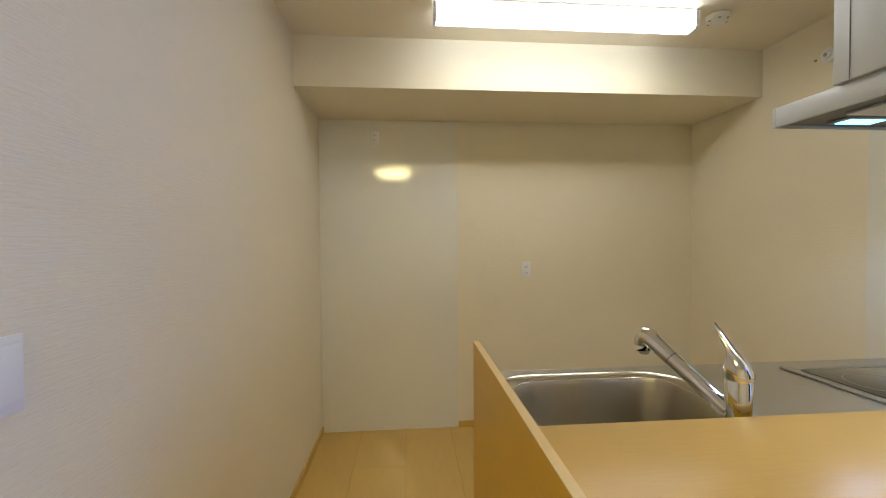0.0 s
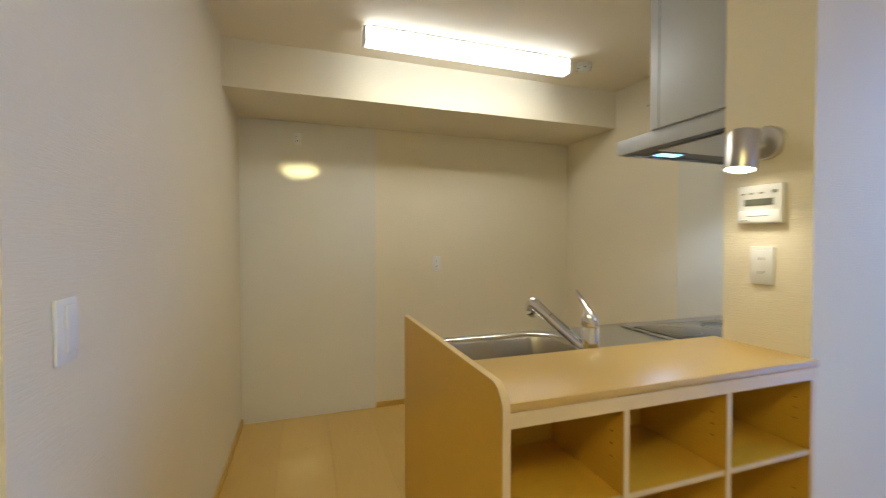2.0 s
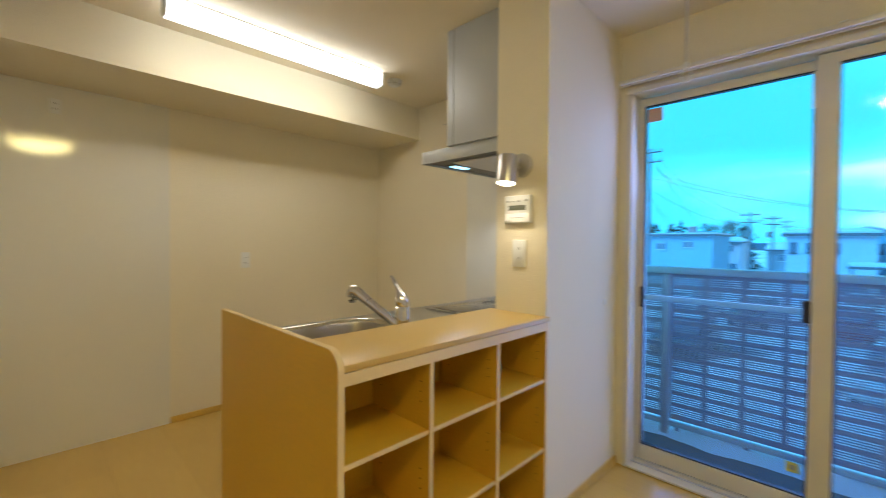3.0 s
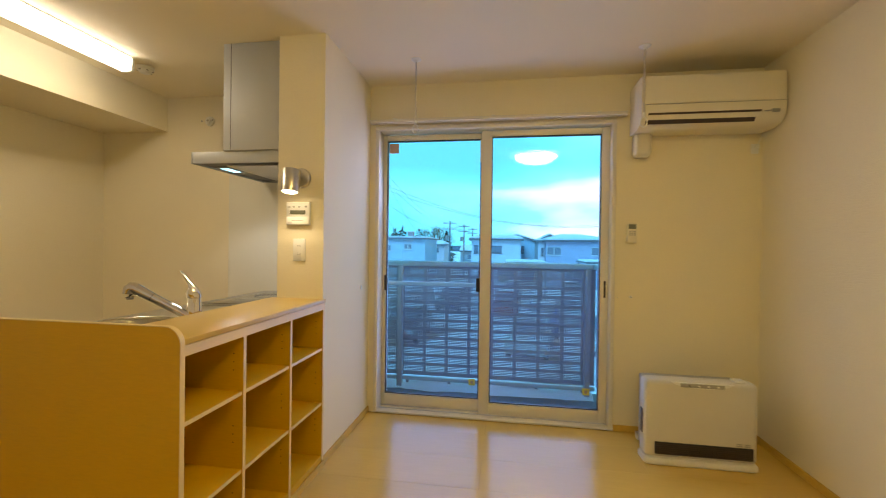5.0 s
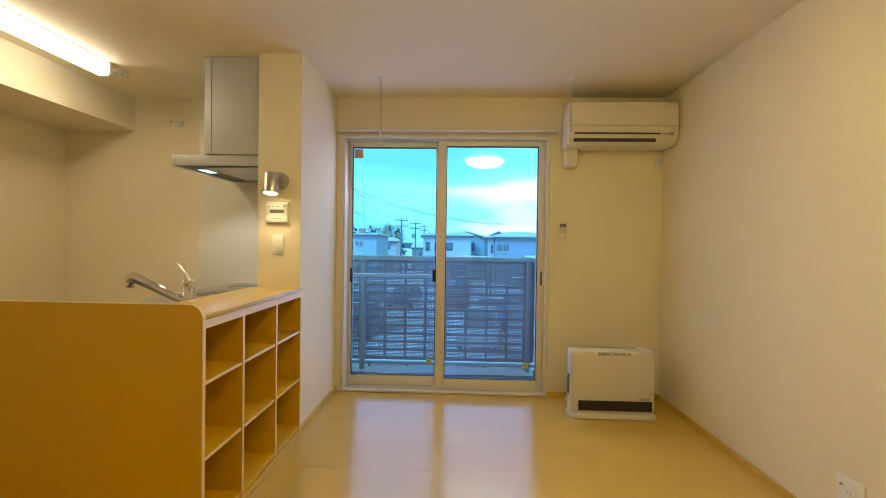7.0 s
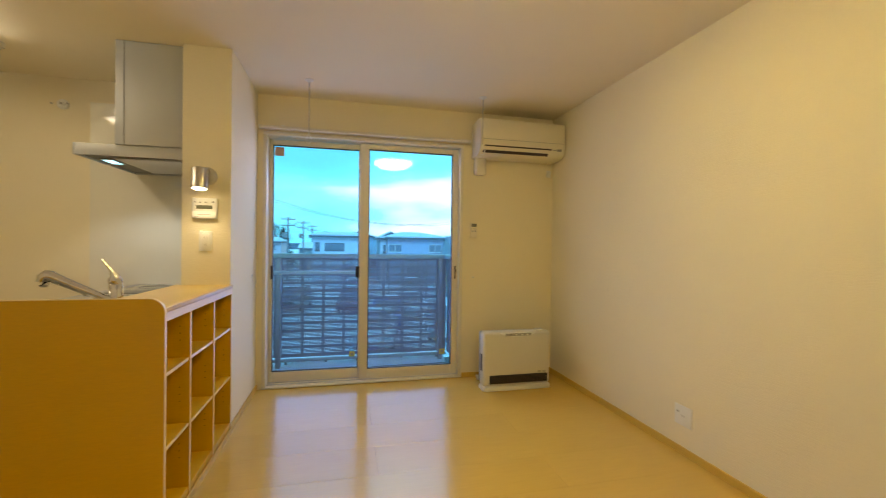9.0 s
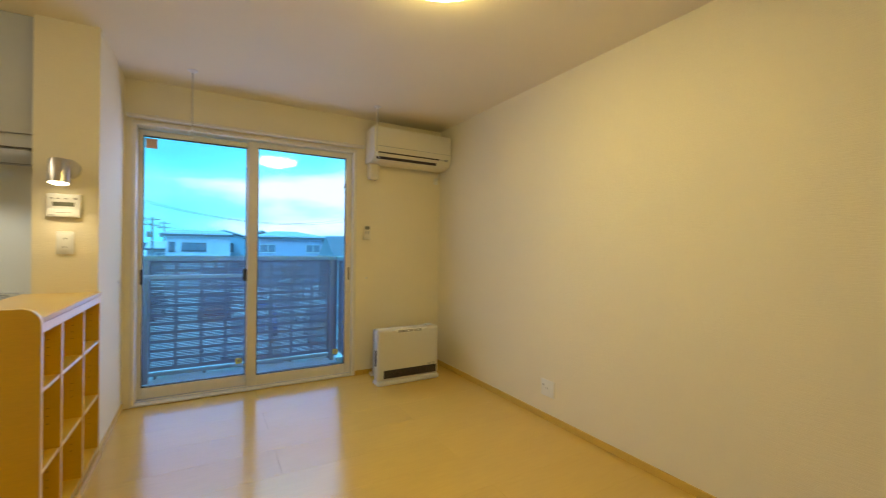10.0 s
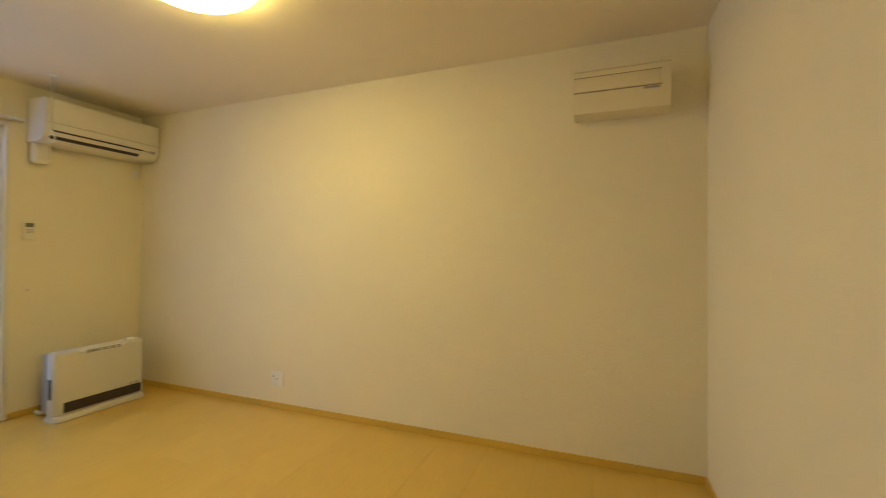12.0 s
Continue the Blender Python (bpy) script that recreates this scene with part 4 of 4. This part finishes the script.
def ground_mat():
    m = mat("wet_asphalt_with_snow", (0.06, 0.062, 0.065), 0.6, grain=0.3, grain_scale=3, stain=0.1)
    n, l = m.node_tree.nodes, m.node_tree.links
    b = n["Principled BSDF"]
    co, no, rp, mx = n.new("ShaderNodeTexCoord"), n.new("ShaderNodeTexNoise"), n.new("ShaderNodeValToRGB"), n.new("ShaderNodeMix")
    no.inputs["Scale"].default_value, no.inputs["Detail"].default_value = 0.22, 7
    l.new(co.outputs["Object"], no.inputs["Vector"])
    rp.color_ramp.elements[0].position, rp.color_ramp.elements[1].position = 0.34, 0.43
    l.new(no.outputs["Fac"], rp.inputs[0])
    mx.data_type = 'RGBA'
    src = b.inputs["Base Color"].links[0].from_socket
    l.new(rp.outputs[0], mx.inputs["Factor"])
    l.new(src, mx.inputs["A"])
    mx.inputs["B"].default_value = (0.8, 0.83, 0.86, 1)
    l.new(mx.outputs["Result"], b.inputs["Base Color"])
    return m


structure("ground", bx((-700, -700, GZ - 0.5), (900, 700, GZ)), ground_mat(), "car park and ground patched with old snow", "ground")

ROOFDARK = mat("dark_metal_roof", (0.16, 0.17, 0.19), 0.5, grain=0.1)
WINGLASS = mat("house_window_glass", (0.20, 0.25, 0.30), 0.1)


def house(name, x, y0, y1, depth, eave, ridge, wall_colour, label, windows, hip=0.0, snow=True, flat=False, gable=False, tint=(0.74, 0.71, 0.64)):
    """A house whose front faces -x: walls, roof with eaves and snow, and framed windows. gable: the ridge runs along x."""
    t = thing(name, (x + depth / 2, (y0 + y1) / 2, GZ), label, "house")
    wm = mat(name + "_render", wall_colour, 0.8, grain=0.08, grain_scale=8, stain=0.06)
    ym = (y0 + y1) / 2
    bm = bx((x, y0, GZ), (x + depth, y1, eave))
    if gable:
        prism(bm, [(y0, eave), (y1, eave), (ym, ridge)], 'x', x, x + depth)
    part("wall", bm, wm, t, "", False)
    o = 0.3

    def roof(lift, th, grow):
        bm = B()
        a, b, c, d = x - o - grow, x + depth + o, y0 - o - grow, y1 + o + grow
        if flat:
            box(bm, (a, c, eave + lift), (b, d, eave + lift + th))
            return bm
        if gable:
            drop = (ridge - eave) * o / (ym - y0)
            prism(bm, [(c, eave - drop + lift), (ym, ridge + lift), (d, eave - drop + lift), (d, eave - drop + lift + th), (ym, ridge + lift + th), (c, eave - drop + lift + th)], 'x', a, b)
            return bm
        xm = (x + x + depth) / 2
        h = (d - c) * hip
        lo = [bm.verts.new(p) for p in ((a, c, eave + lift), (b, c, eave + lift), (b, d, eave + lift), (a, d, eave + lift))]
        up = [bm.verts.new(p) for p in ((a, c, eave + lift + th), (b, c, eave + lift + th), (b, d, eave + lift + th), (a, d, eave + lift + th))]
        r0, r1 = bm.verts.new((xm, c + h, ridge + lift + th)), bm.verts.new((xm, d - h, ridge + lift + th))
        bm.faces.new(lo)
        for i in range(4):
            bm.faces.new((lo[i], lo[(i + 1) % 4], up[(i + 1) % 4], up[i]))
        bm.faces.new((up[0], up[3], r1, r0))
        bm.faces.new((up[1], up[2], r1, r0))
        bm.faces.new((up[0], up[1], r0))
        bm.faces.new((up[3], up[2], r1))
        return bm
    r = part("roof", roof(0.001, 0.13, 0.0), ROOFDARK, t, "dark roof edge", False)
    if snow:
        part("snow_cover", roof(0.135, 0.15, -0.10), SNOW, r, "white snow on the roof", False)
    if not gable:
        part("gutter", cyl(B(), (x - o - 0.06, y0 - o, eave - 0.02), (x - o - 0.06, y1 + o, eave - 0.02), 0.05, seg=8), ROOFDARK, r)
    fm = mat(name + "_window_frame", tint, 0.4)
    for wy, wz, w, h in windows:
        g = part("window", bx((x - 0.05, wy - w / 2, wz - h / 2), (x - 0.001, wy + w / 2, wz + h / 2)), fm, t, "framed window", False)
        n = 3 if w > 1.7 else 2
        for k in range(n):
            part("pane", bx((x - 0.07, wy - w / 2 + w * k / n + 0.04, wz - h / 2 + 0.06), (x - 0.051, wy - w / 2 + w * (k + 1) / n - 0.04, wz + h / 2 - 0.06)), WINGLASS, g, "", False)
        part("sill", bx((x - 0.11, wy - w / 2 - 0.05, wz - h / 2 - 0.06), (x - 0.002, wy + w / 2 + 0.05, wz - h / 2 - 0.001)), fm, g, "", False)
    return t


DARKFRAME = (0.10, 0.10, 0.12)
house("house", 45, 8.75, 14.8, 8, 2.08, 2.2, (0.40, 0.58, 0.66), "pale blue-grey two-storey house with a flat snowy roof", [(10.75, 1.2, 0.9, 0.62), (13.2, 1.0, 0.9, 0.7), (11.0, -1.6, 1.4, 1.1)], flat=True)
house("house", 60, 8.8, 11.7, 6, 1.45, 1.95, (0.72, 0.60, 0.62), "small pale pink house with a snowy roof", [(10.3, 0.75, 1.3, 0.6), (9.8, -1.6, 1.2, 1.0)], hip=0.25, tint=DARKFRAME)
house("house", 45, -2.05, 3.4, 9, 2.08, 2.45, (0.62, 0.68, 0.74), "white two-storey house with a low snowy roof", [(1.08, 1.0, 2.06, 0.8), (2.9, 1.0, 0.5, 0.9), (-0.6, -1.8, 2.0, 1.4)], hip=0.1, tint=DARKFRAME)
house("house", 55, -4.7, 1.2, 8, 2.0, 2.85, (0.36, 0.62, 0.72), "teal-grey gabled house behind the white one", [(-2.45, 0.95, 0.75, 0.95), (-3.9, -1.0, 0.8, 1.0)], gable=True, tint=DARKFRAME)
house("house", 45, -11.2, -4.75, 9, 2.0, 2.62, (0.40, 0.47, 0.60), "blue-grey two-storey house with a snowy hip roof", [(-5.6, 0.92, 1.5, 0.9), (-10.25, 0.92, 1.5, 0.9), (-8.0, -1.8, 2.2, 1.6)], hip=0.32, tint=(0.62, 0.66, 0.66))
house("house", 46, -4.7, -4.0, 6, 1.95, 2.1, (0.62, 0.64, 0.68), "narrow pale annex beside the blue-grey house", [(-4.45, 0.8, 0.28, 0.9)], flat=True, tint=DARKFRAME)
house("house", 56, -7.9, -4.5, 8, 2.1, 2.95, (0.45, 0.50, 0.56), "grey gabled house peeping over the hip roof", [(-6.2, 0.6, 1.0, 1.0)], gable=True)
house("house", 47, -20, -11.7, 8, 1.85, 2.3, (0.50, 0.60, 0.66), "pale house with a low snowy roof", [(-12.6, 0.9, 0.5, 0.7), (-16, 0.4, 1.6, 1.1)], hip=0.2, tint=DARKFRAME)
house("house", 58, -33, -24, 9, 1.8, 3.0, (0.40, 0.42, 0.45), "grey gabled house far along the street", [(-26, 0.4, 1.6, 1.1), (-30, 0.4, 1.6, 1.1)], hip=0.2)
house("house", 66, 22, 30, 8, 1.6, 2.6, (0.45, 0.48, 0.50), "grey gabled house far behind", [(24, 0.4, 1.6, 1.1), (27, 0.4, 1.6, 1.1)])
house("house", 75, 1.0, 8.0, 8, 0.4, 1.4, (0.42, 0.45, 0.48), "low grey house far behind the poles", [(3, -0.6, 1.6, 1.0), (6, -0.6, 1.6, 1.0)])
t = thing("chimney_block", (47, 10.9, 2.37), "small pinkish roof block on the pale house", "chimney")
part("stack", bx((46.6, 10.55, 2.37), (47.4, 11.2, 2.95)), mat("pink_render", (0.5, 0.34, 0.34), 0.8, grain=0.1), t, "", False)
part("cap", bx((46.5, 10.48, 2.951), (47.5, 11.27, 3.03)), SNOW, t, "", False)


def carport(x, y0, y1, top):
    t = thing("carport", (x + 1.5, (y0 + y1) / 2, GZ), "open carport with a flat roof under snow", "carport", "carports")
    part("roof", bx((x, y0, top - 0.22), (x + 4.2, y1, top - 0.08), 0.02), ROOFDARK, t)
    bm, n = B(), 14
    pts = [(y0 + 0.05, top - 0.079)] + [(y0 + 0.05 + (y1 - y0 - 0.1) * i / n, top + 0.05 * noise.noise((i * 0.7, x, 0)) + (0.03 if 0 < i < n else -0.04)) for i in range(n + 1)] + [(y1 - 0.05, top - 0.079)]
    part("snow_cover", prism(bm, pts, 'x', x + 0.05, x + 4.1), SNOW, t, "uneven snow on the roof", False)
    for px in (x + 0.2, x + 4.0):
        for py in (y0 + 0.15, y1 - 0.15):
            part("post", bx((px - 0.05, py - 0.05, GZ), (px + 0.05, py + 0.05, top - 0.221)), ROOFDARK, t)


carport(29.5, -3.5, -0.4, 0.24)
carport(30.5, -8.7, -6.3, 0.32)


def apartment():
    """The taller block to the south: deep eaves, and solid balcony fronts on its north side."""
    x0, x1, y = 18.6, 25.0, -8.9
    t = thing("apartment_building", (22, -13, GZ), "three-storey pale apartment block with deep eaves and balconies", "apartment building")
    wm = mat("block_render", (0.66, 0.67, 0.70), 0.8, grain=0.08, grain_scale=6, stain=0.05)
    part("wall", bx((x0, -17, GZ), (x1 - 0.6, y, 5.1)), wm, t, "", False)
    r = part("roof", bx((x0 - 0.4, -17.6, 5.101), (x1 + 0.3, y + 1.0, 5.30)), ROOFDARK, t, "dark deep eaves", False)
    part("snow_cover", bx((x0 - 0.2, -17.4, 5.301), (x1 + 0.1, y + 0.8, 5.45)), SNOW, r, "", False)
    for z in (2.5, -0.35):
        b = part("balcony", bx((x0, y + 0.001, z), (x1, y + 0.80, z + 0.15)), wm, t, "", False)
        part("balcony_front", bx((x0, y + 0.70, z + 0.151), (x1, y + 0.80, z + 1.30)), wm, b, "", False)
        part("balcony_side", bx((x1 - 0.12, y + 0.001, z + 0.151), (x1, y + 0.699, z + 1.30)), wm, b, "", False)
        for k in range(2):
            w = part("window", bx((x0 + 0.8 + 2.6 * k, y + 0.001, z + 0.2), (x0 + 2.6 + 2.6 * k, y + 0.06, z + 2.1)), FRAME, t, "framed balcony window", False)
            part("pane", bx((x0 + 0.9 + 2.6 * k, y + 0.061, z + 0.3), (x0 + 2.5 + 2.6 * k, y + 0.075, z + 2.0)), WINGLASS, w, "", False)


apartment()
DIM = mat("grey_far_roof", (0.28, 0.31, 0.36), 0.6, grain=0.1)
t = thing("shed", (30, -11, GZ), "small dark house with a steep ribbed roof", "shed")
part("wall", bx((29, -12.5, GZ), (34, -8.6, 0.2)), DIM, t, "", False)
part("roof", prism(B(), [(28.7, 0.201), (34.3, 0.201), (31.5, 2.0)], 'y', -12.8, -8.3), DIM, t, "", False)


def utility_pole(x, y, top, arms=2):
    t = thing("utility_pole", (x, y, GZ), "concrete utility pole with crossarms and insulators", "utility pole", "utility poles")
    pm = mat("pole_concrete", (0.28, 0.28, 0.30), 0.8, grain=0.1)
    part("pole", cyl(B(), (x, y, GZ), (x, y, top), 0.15, 0.09, 14), pm, t)
    for k in range(arms):
        z = top - 0.35 - 0.75 * k
        a = part("crossarm", bx((x - 0.06, y - 0.85, z), (x + 0.06, y + 0.85, z + 0.08)), ROOFDARK, t)
        for s in (-0.78, -0.3, 0.3, 0.78):
            part("insulator", cyl(B(), (x, y + s, z + 0.081), (x, y + s, z + 0.30), 0.045, 0.03, 8), GREY, a)
    part("transformer", cyl(B(), (x - 0.25, y + 0.35, top - 2.6), (x - 0.25, y + 0.35, top - 1.9), 0.24, seg=14), GREY, t)


utility_pole(52, 6.87, 4.61)
utility_pole(62, 6.05, 4.70)
utility_pole(80, 6.2, 5.0)
utility_pole(34, 10.8, 8.7)
utility_pole(45, -23.0, 8.2)


def wire(a, b, sag, r=0.013):
    a, b = Vector(a), Vector(b)
    pts = [a.lerp(b, i / 14) - Vector((0, 0, sag * 4 * (i / 14) * (1 - i / 14))) for i in range(15)]
    tagged(mesh_object("overhead_cable", tube(B(), pts, r, 6), BLACK, True), "thin black overhead cable between the poles", "cable", "overhead cables")


for a, b, s in (((34, 10.8, 6.45), (45, -22.4, 6.6), 3.3), ((34, 10.5, 6.75), (45, -22.0, 7.3), 3.7), ((34, 10.8, 5.6), (52, 6.6, 3.5), 0.9), ((34, 10.5, 8.1), (52, 6.9, 4.25), 0.9), ((34, 10.5, 7.3), (62, 6.4, 4.25), 1.4),
                ((34, 10.6, 7.9), (45, 9.4, 2.4), 0.3), ((34, 10.8, 5.0), (45, 11.5, 2.1), 0.2), ((52, 6.5, 3.5), (45, -22.6, 3.6), 1.4), ((52, 6.2, 4.25), (62, 5.4, 4.25), 0.2), ((62, 5.4, 4.25), (80, 5.6, 4.3), 0.3),
                ((52, 6.1, 3.9), (56, 2.0, 2.4), 0.4), ((45, -22.2, 6.1), (40, -60, 6.2), 0.8)):
    wire(a, b, s)

LEAF = mat("conifer_green", (0.035, 0.06, 0.04), 0.8, grain=0.3, grain_scale=4)
BARK = mat("bare_bark", (0.12, 0.10, 0.09), 0.9, grain=0.2)


def conifer(x, y, top, width):
    t = thing("conifer", (x, y, GZ), "dark evergreen tree behind the houses", "tree", "far trees")
    part("trunk", cyl(B(), (x, y, GZ), (x, y, top), 0.22, 0.03, 8), BARK, t)
    bm = B()
    for k in range(420):
        f = 1 - random.random() ** 0.55
        z = GZ + 1.2 + (top - GZ - 1.2) * f
        rad = width * (1 - f) * (0.45 + 0.55 * random.random()) + 0.05
        a = random.random() * 6.283
        p = Vector((x + rad * math.cos(a), y + rad * math.sin(a), z - 0.15 * rad))
        s = 0.16 + 0.22 * random.random()
        u, v = Vector((math.cos(a), math.sin(a), -0.4)) * s * 1.6, Vector((-math.sin(a), math.cos(a), random.uniform(-.5, .5))) * s
        bm.faces.new([bm.verts.new(q) for q in (p - u, p + v * 0.7, p + u, p - v * 0.7)])
    part("crown", bm, LEAF, t, "", False)


for x, y, top, w in ((75, 20.6, 4.7, 4.4), (75, 19.2, 5.3, 3.4), (78, 21.8, 4.5, 4.4), (80, 17.0, 4.9, 4.6), (70, 10.0, 4.1, 2.2), (78, 24.0, 5.0, 3.0), (85, 27, 5.5, 3.2)):
    conifer(x, y, top, w)


def bare_tree(x, y, top):
    t = thing("bare_tree", (x, y, GZ), "leafless winter tree with a wide fine crown", "tree", "far trees")
    part("trunk", cyl(B(), (x, y, GZ), (x, y, GZ + 2.6), 0.3, 0.2, 8), BARK, t)
    bm = B()

    def limb(p, d, ln, r, depth):
        q = p + d * ln
        tube(bm, [p, (p + q) / 2 + Vector((0, random.uniform(-.1, .1), random.uniform(-.05, .1))) * ln, q], [r, r * 0.85, r * 0.6], 4)
        if depth:
            for _ in range(3 if depth > 1 else 4):
                e = (d + Vector((random.uniform(-.7, .7), random.uniform(-.8, .8), random.uniform(-.15, .6)))).normalized()
                limb(q, e, ln * random.uniform(0.55, 0.8), r * 0.55, depth - 1)
    for k in range(10):
        limb(Vector((x, y, GZ + 2.4)), Vector((random.uniform(-.6, .6), random.uniform(-.9, .9), 1)).normalized(), (top - GZ - 2.4) * 0.36, 0.12, 4)
    part("crown", bm, BARK, t, "fine bare branches", False)


bare_tree(85, 14.9, 5.9)
bm = B()
pts = [bm.verts.new((400, y, 0.6 + 3 * noise.noise((y * 0.012, 0, 5)) + 1)) for y in range(-380, 400, 20)]
low = [bm.verts.new((395, y, -8)) for y in range(-380, 400, 20)]
for i in range(len(pts) - 1):
    bm.faces.new((low[i], low[i + 1], pts[i + 1], pts[i]))
structure("backdrop_hills", bm, mat("far_woods", (0.10, 0.16, 0.22), 0.9, grain=0.2, grain_scale=0.2), "low wooded hills on the horizon", "hills", True)

PAINTS = {n: mat("car_paint_" + n, c, 0.22, coat=0.6, grain=0.0, stain=0.01) for n, c in
          (("white", (0.75, 0.76, 0.77)), ("red", (0.42, 0.03, 0.03)), ("blue", (0.02, 0.16, 0.55)), ("black", (0.02, 0.02, 0.025)), ("silver", (0.45, 0.46, 0.47)))}
TYRE = mat("tyre_rubber", (0.02, 0.02, 0.02), 0.8)


def car(x, y, turn, paint, word):
    t = thing("car", (x, y, GZ), word + " parked car in the snowy car park", "car", "parked cars")
    m = Matrix.Translation((x, y, GZ)) @ Matrix.Rotation(radians(turn), 4, 'Z')

    def add(name, bm, mt, parent, label=""):
        bmesh.ops.transform(bm, matrix=m, verts=bm.verts)
        return part(name, bm, mt, parent, label)
    side = [(-1.9, 0.28), (1.9, 0.28), (1.95, 0.55), (1.86, 0.78), (1.0, 0.90), (-1.75, 0.94), (-1.93, 0.7)]
    bm = prism(B(), side, 'y', -0.83, 0.83)
    bmesh.ops.bevel(bm, geom=list(bm.edges), offset=0.05, segments=2, affect='EDGES')
    add("body", bm, paint, t)
    cab = [(-1.65, 0.93), (0.95, 0.91), (0.30, 1.45), (-1.25, 1.48)]
    bm = prism(B(), cab, 'y', -0.72, 0.72)
    bmesh.ops.bevel(bm, geom=list(bm.edges), offset=0.06, segments=2, affect='EDGES')
    add("cabin", bm, paint, t)
    for s in (-1, 1):
        add("side_window", prism(B(), [(-1.35, 1.0), (0.65, 0.98), (0.22, 1.36), (-1.12, 1.38)], 'y', s * 0.722, s * 0.728), WINGLASS, t)
        for wx in (-1.2, 1.22):
            w = add("wheel", cyl(B(), (wx, s * 0.66, 0.3), (wx, s * 0.84, 0.3), 0.3, seg=20), TYRE, t, "black tyre")
            add("rim", cyl(B(), (wx, s * 0.841, 0.3), (wx, s * 0.85, 0.3), 0.19, seg=16), ALULIGHT, w)
    add("windscreen", prism(B(), [(0.90, 0.97), (0.93, 0.97), (0.38, 1.42), (0.35, 1.42)], 'y', -0.62, 0.62), WINGLASS, t)
    add("snow_patch", box(B(), (-1.1, -0.6, 1.475), (0.15, 0.6, 1.53), 0.02), SNOW, t, "thin snow on the roof")
    for s in (-1, 1):
        add("headlight", box(B(), (1.86, s * 0.62 - 0.14, 0.58), (1.94, s * 0.62 + 0.14, 0.70), 0.02), GLASSY, t)


GLASSY = mat("headlight_lens", (0.6, 0.62, 0.64), 0.15)
for x, y, turn, p in ((27, -0.6, 175, "red"), (17, -1.6, 170, "white"), (21, -2.4, 172, "blue"), (31, 6.2, 20, "silver"), (28, 3.2, 172, "black"), (24, -4.0, 168, "white"),
                      (18.5, 4.2, 178, "black"), (18, -4.9, 172, "silver"), (35, -1.0, 175, "white"), (35, -6.0, 175, "silver"), (23, 5.6, 176, "white")):
    car(x, y, turn, PAINTS[p], p)
bm = B()
for k in range(46):
    c = Vector((random.uniform(11, 60), random.uniform(-30, 26), GZ))
    r = random.uniform(0.5, 1.6)
    vs = lathe(bm, [(r, -0.02), (r * 0.8, 0.16 * r), (r * 0.45, 0.30 * r), (0.05, 0.36 * r)], tuple(c), 14)
for v in bm.verts:
    v.co += Vector((noise.noise(v.co * 1.3), noise.noise(v.co * 1.3 + Vector((5, 0, 0))), 0.2 * noise.noise(v.co * 2))) * 0.35
tagged(mesh_object("snow_heap", bm, SNOW, True), "ploughed heaps of old snow in the car park", "snow", kind="stuff")

# ---- floor: planks along y ----
sub = bx((WESTX - 0.02, SY - 0.02, -0.1), (KX, NY + 0.02, -0.004))
box(sub, (LX - 0.02, NY + 0.02, -0.1), (KX, KY + 0.02, -0.004))
floor = structure("floor", sub, JOINT, "light maple plank flooring with fine joints", "floor")
PW, PL = 0.303, 1.82
row, x = 0, 1.735 - PW * 14
mesh_cache = {}
while x < KX:
    x0, x1 = max(x, WESTX), min(x + PW, KX)
    if x1 - x0 > 0.02:
        y = -0.381 - PL * 3 + (0 if row % 2 == 0 else PL / 2)
        while y < KY:
            ya, yb = max(y, SY), min(y + PL, KY if x1 > LX else NY)
            if yb - ya > 0.02:
                key = (round(x1 - x0, 3), round(yb - ya, 3))
                if key not in mesh_cache:
                    bm = B()
                    box(bm, (0.0003, 0.0003, -0.004), (key[0] - 0.0003, key[1] - 0.0003, 0.0))
                    bmesh.ops.bevel(bm, geom=[e for e in bm.edges if all(v.co.z > -0.001 for v in e.verts)], offset=0.0004, segments=1, affect='EDGES')
                    bmesh.ops.recalc_face_normals(bm, faces=bm.faces)
                    me = bpy.data.meshes.new("plank")
                    bm.to_mesh(me)
                    bm.free()
                    me.materials.append(FLOOR)
                    mesh_cache[key] = me
                p = new("plank", mesh_cache[key])
                p.matrix_basis = Matrix.Translation((x0, ya, 0))
                p.parent = floor
            y += PL
    x += PW
    row += 1
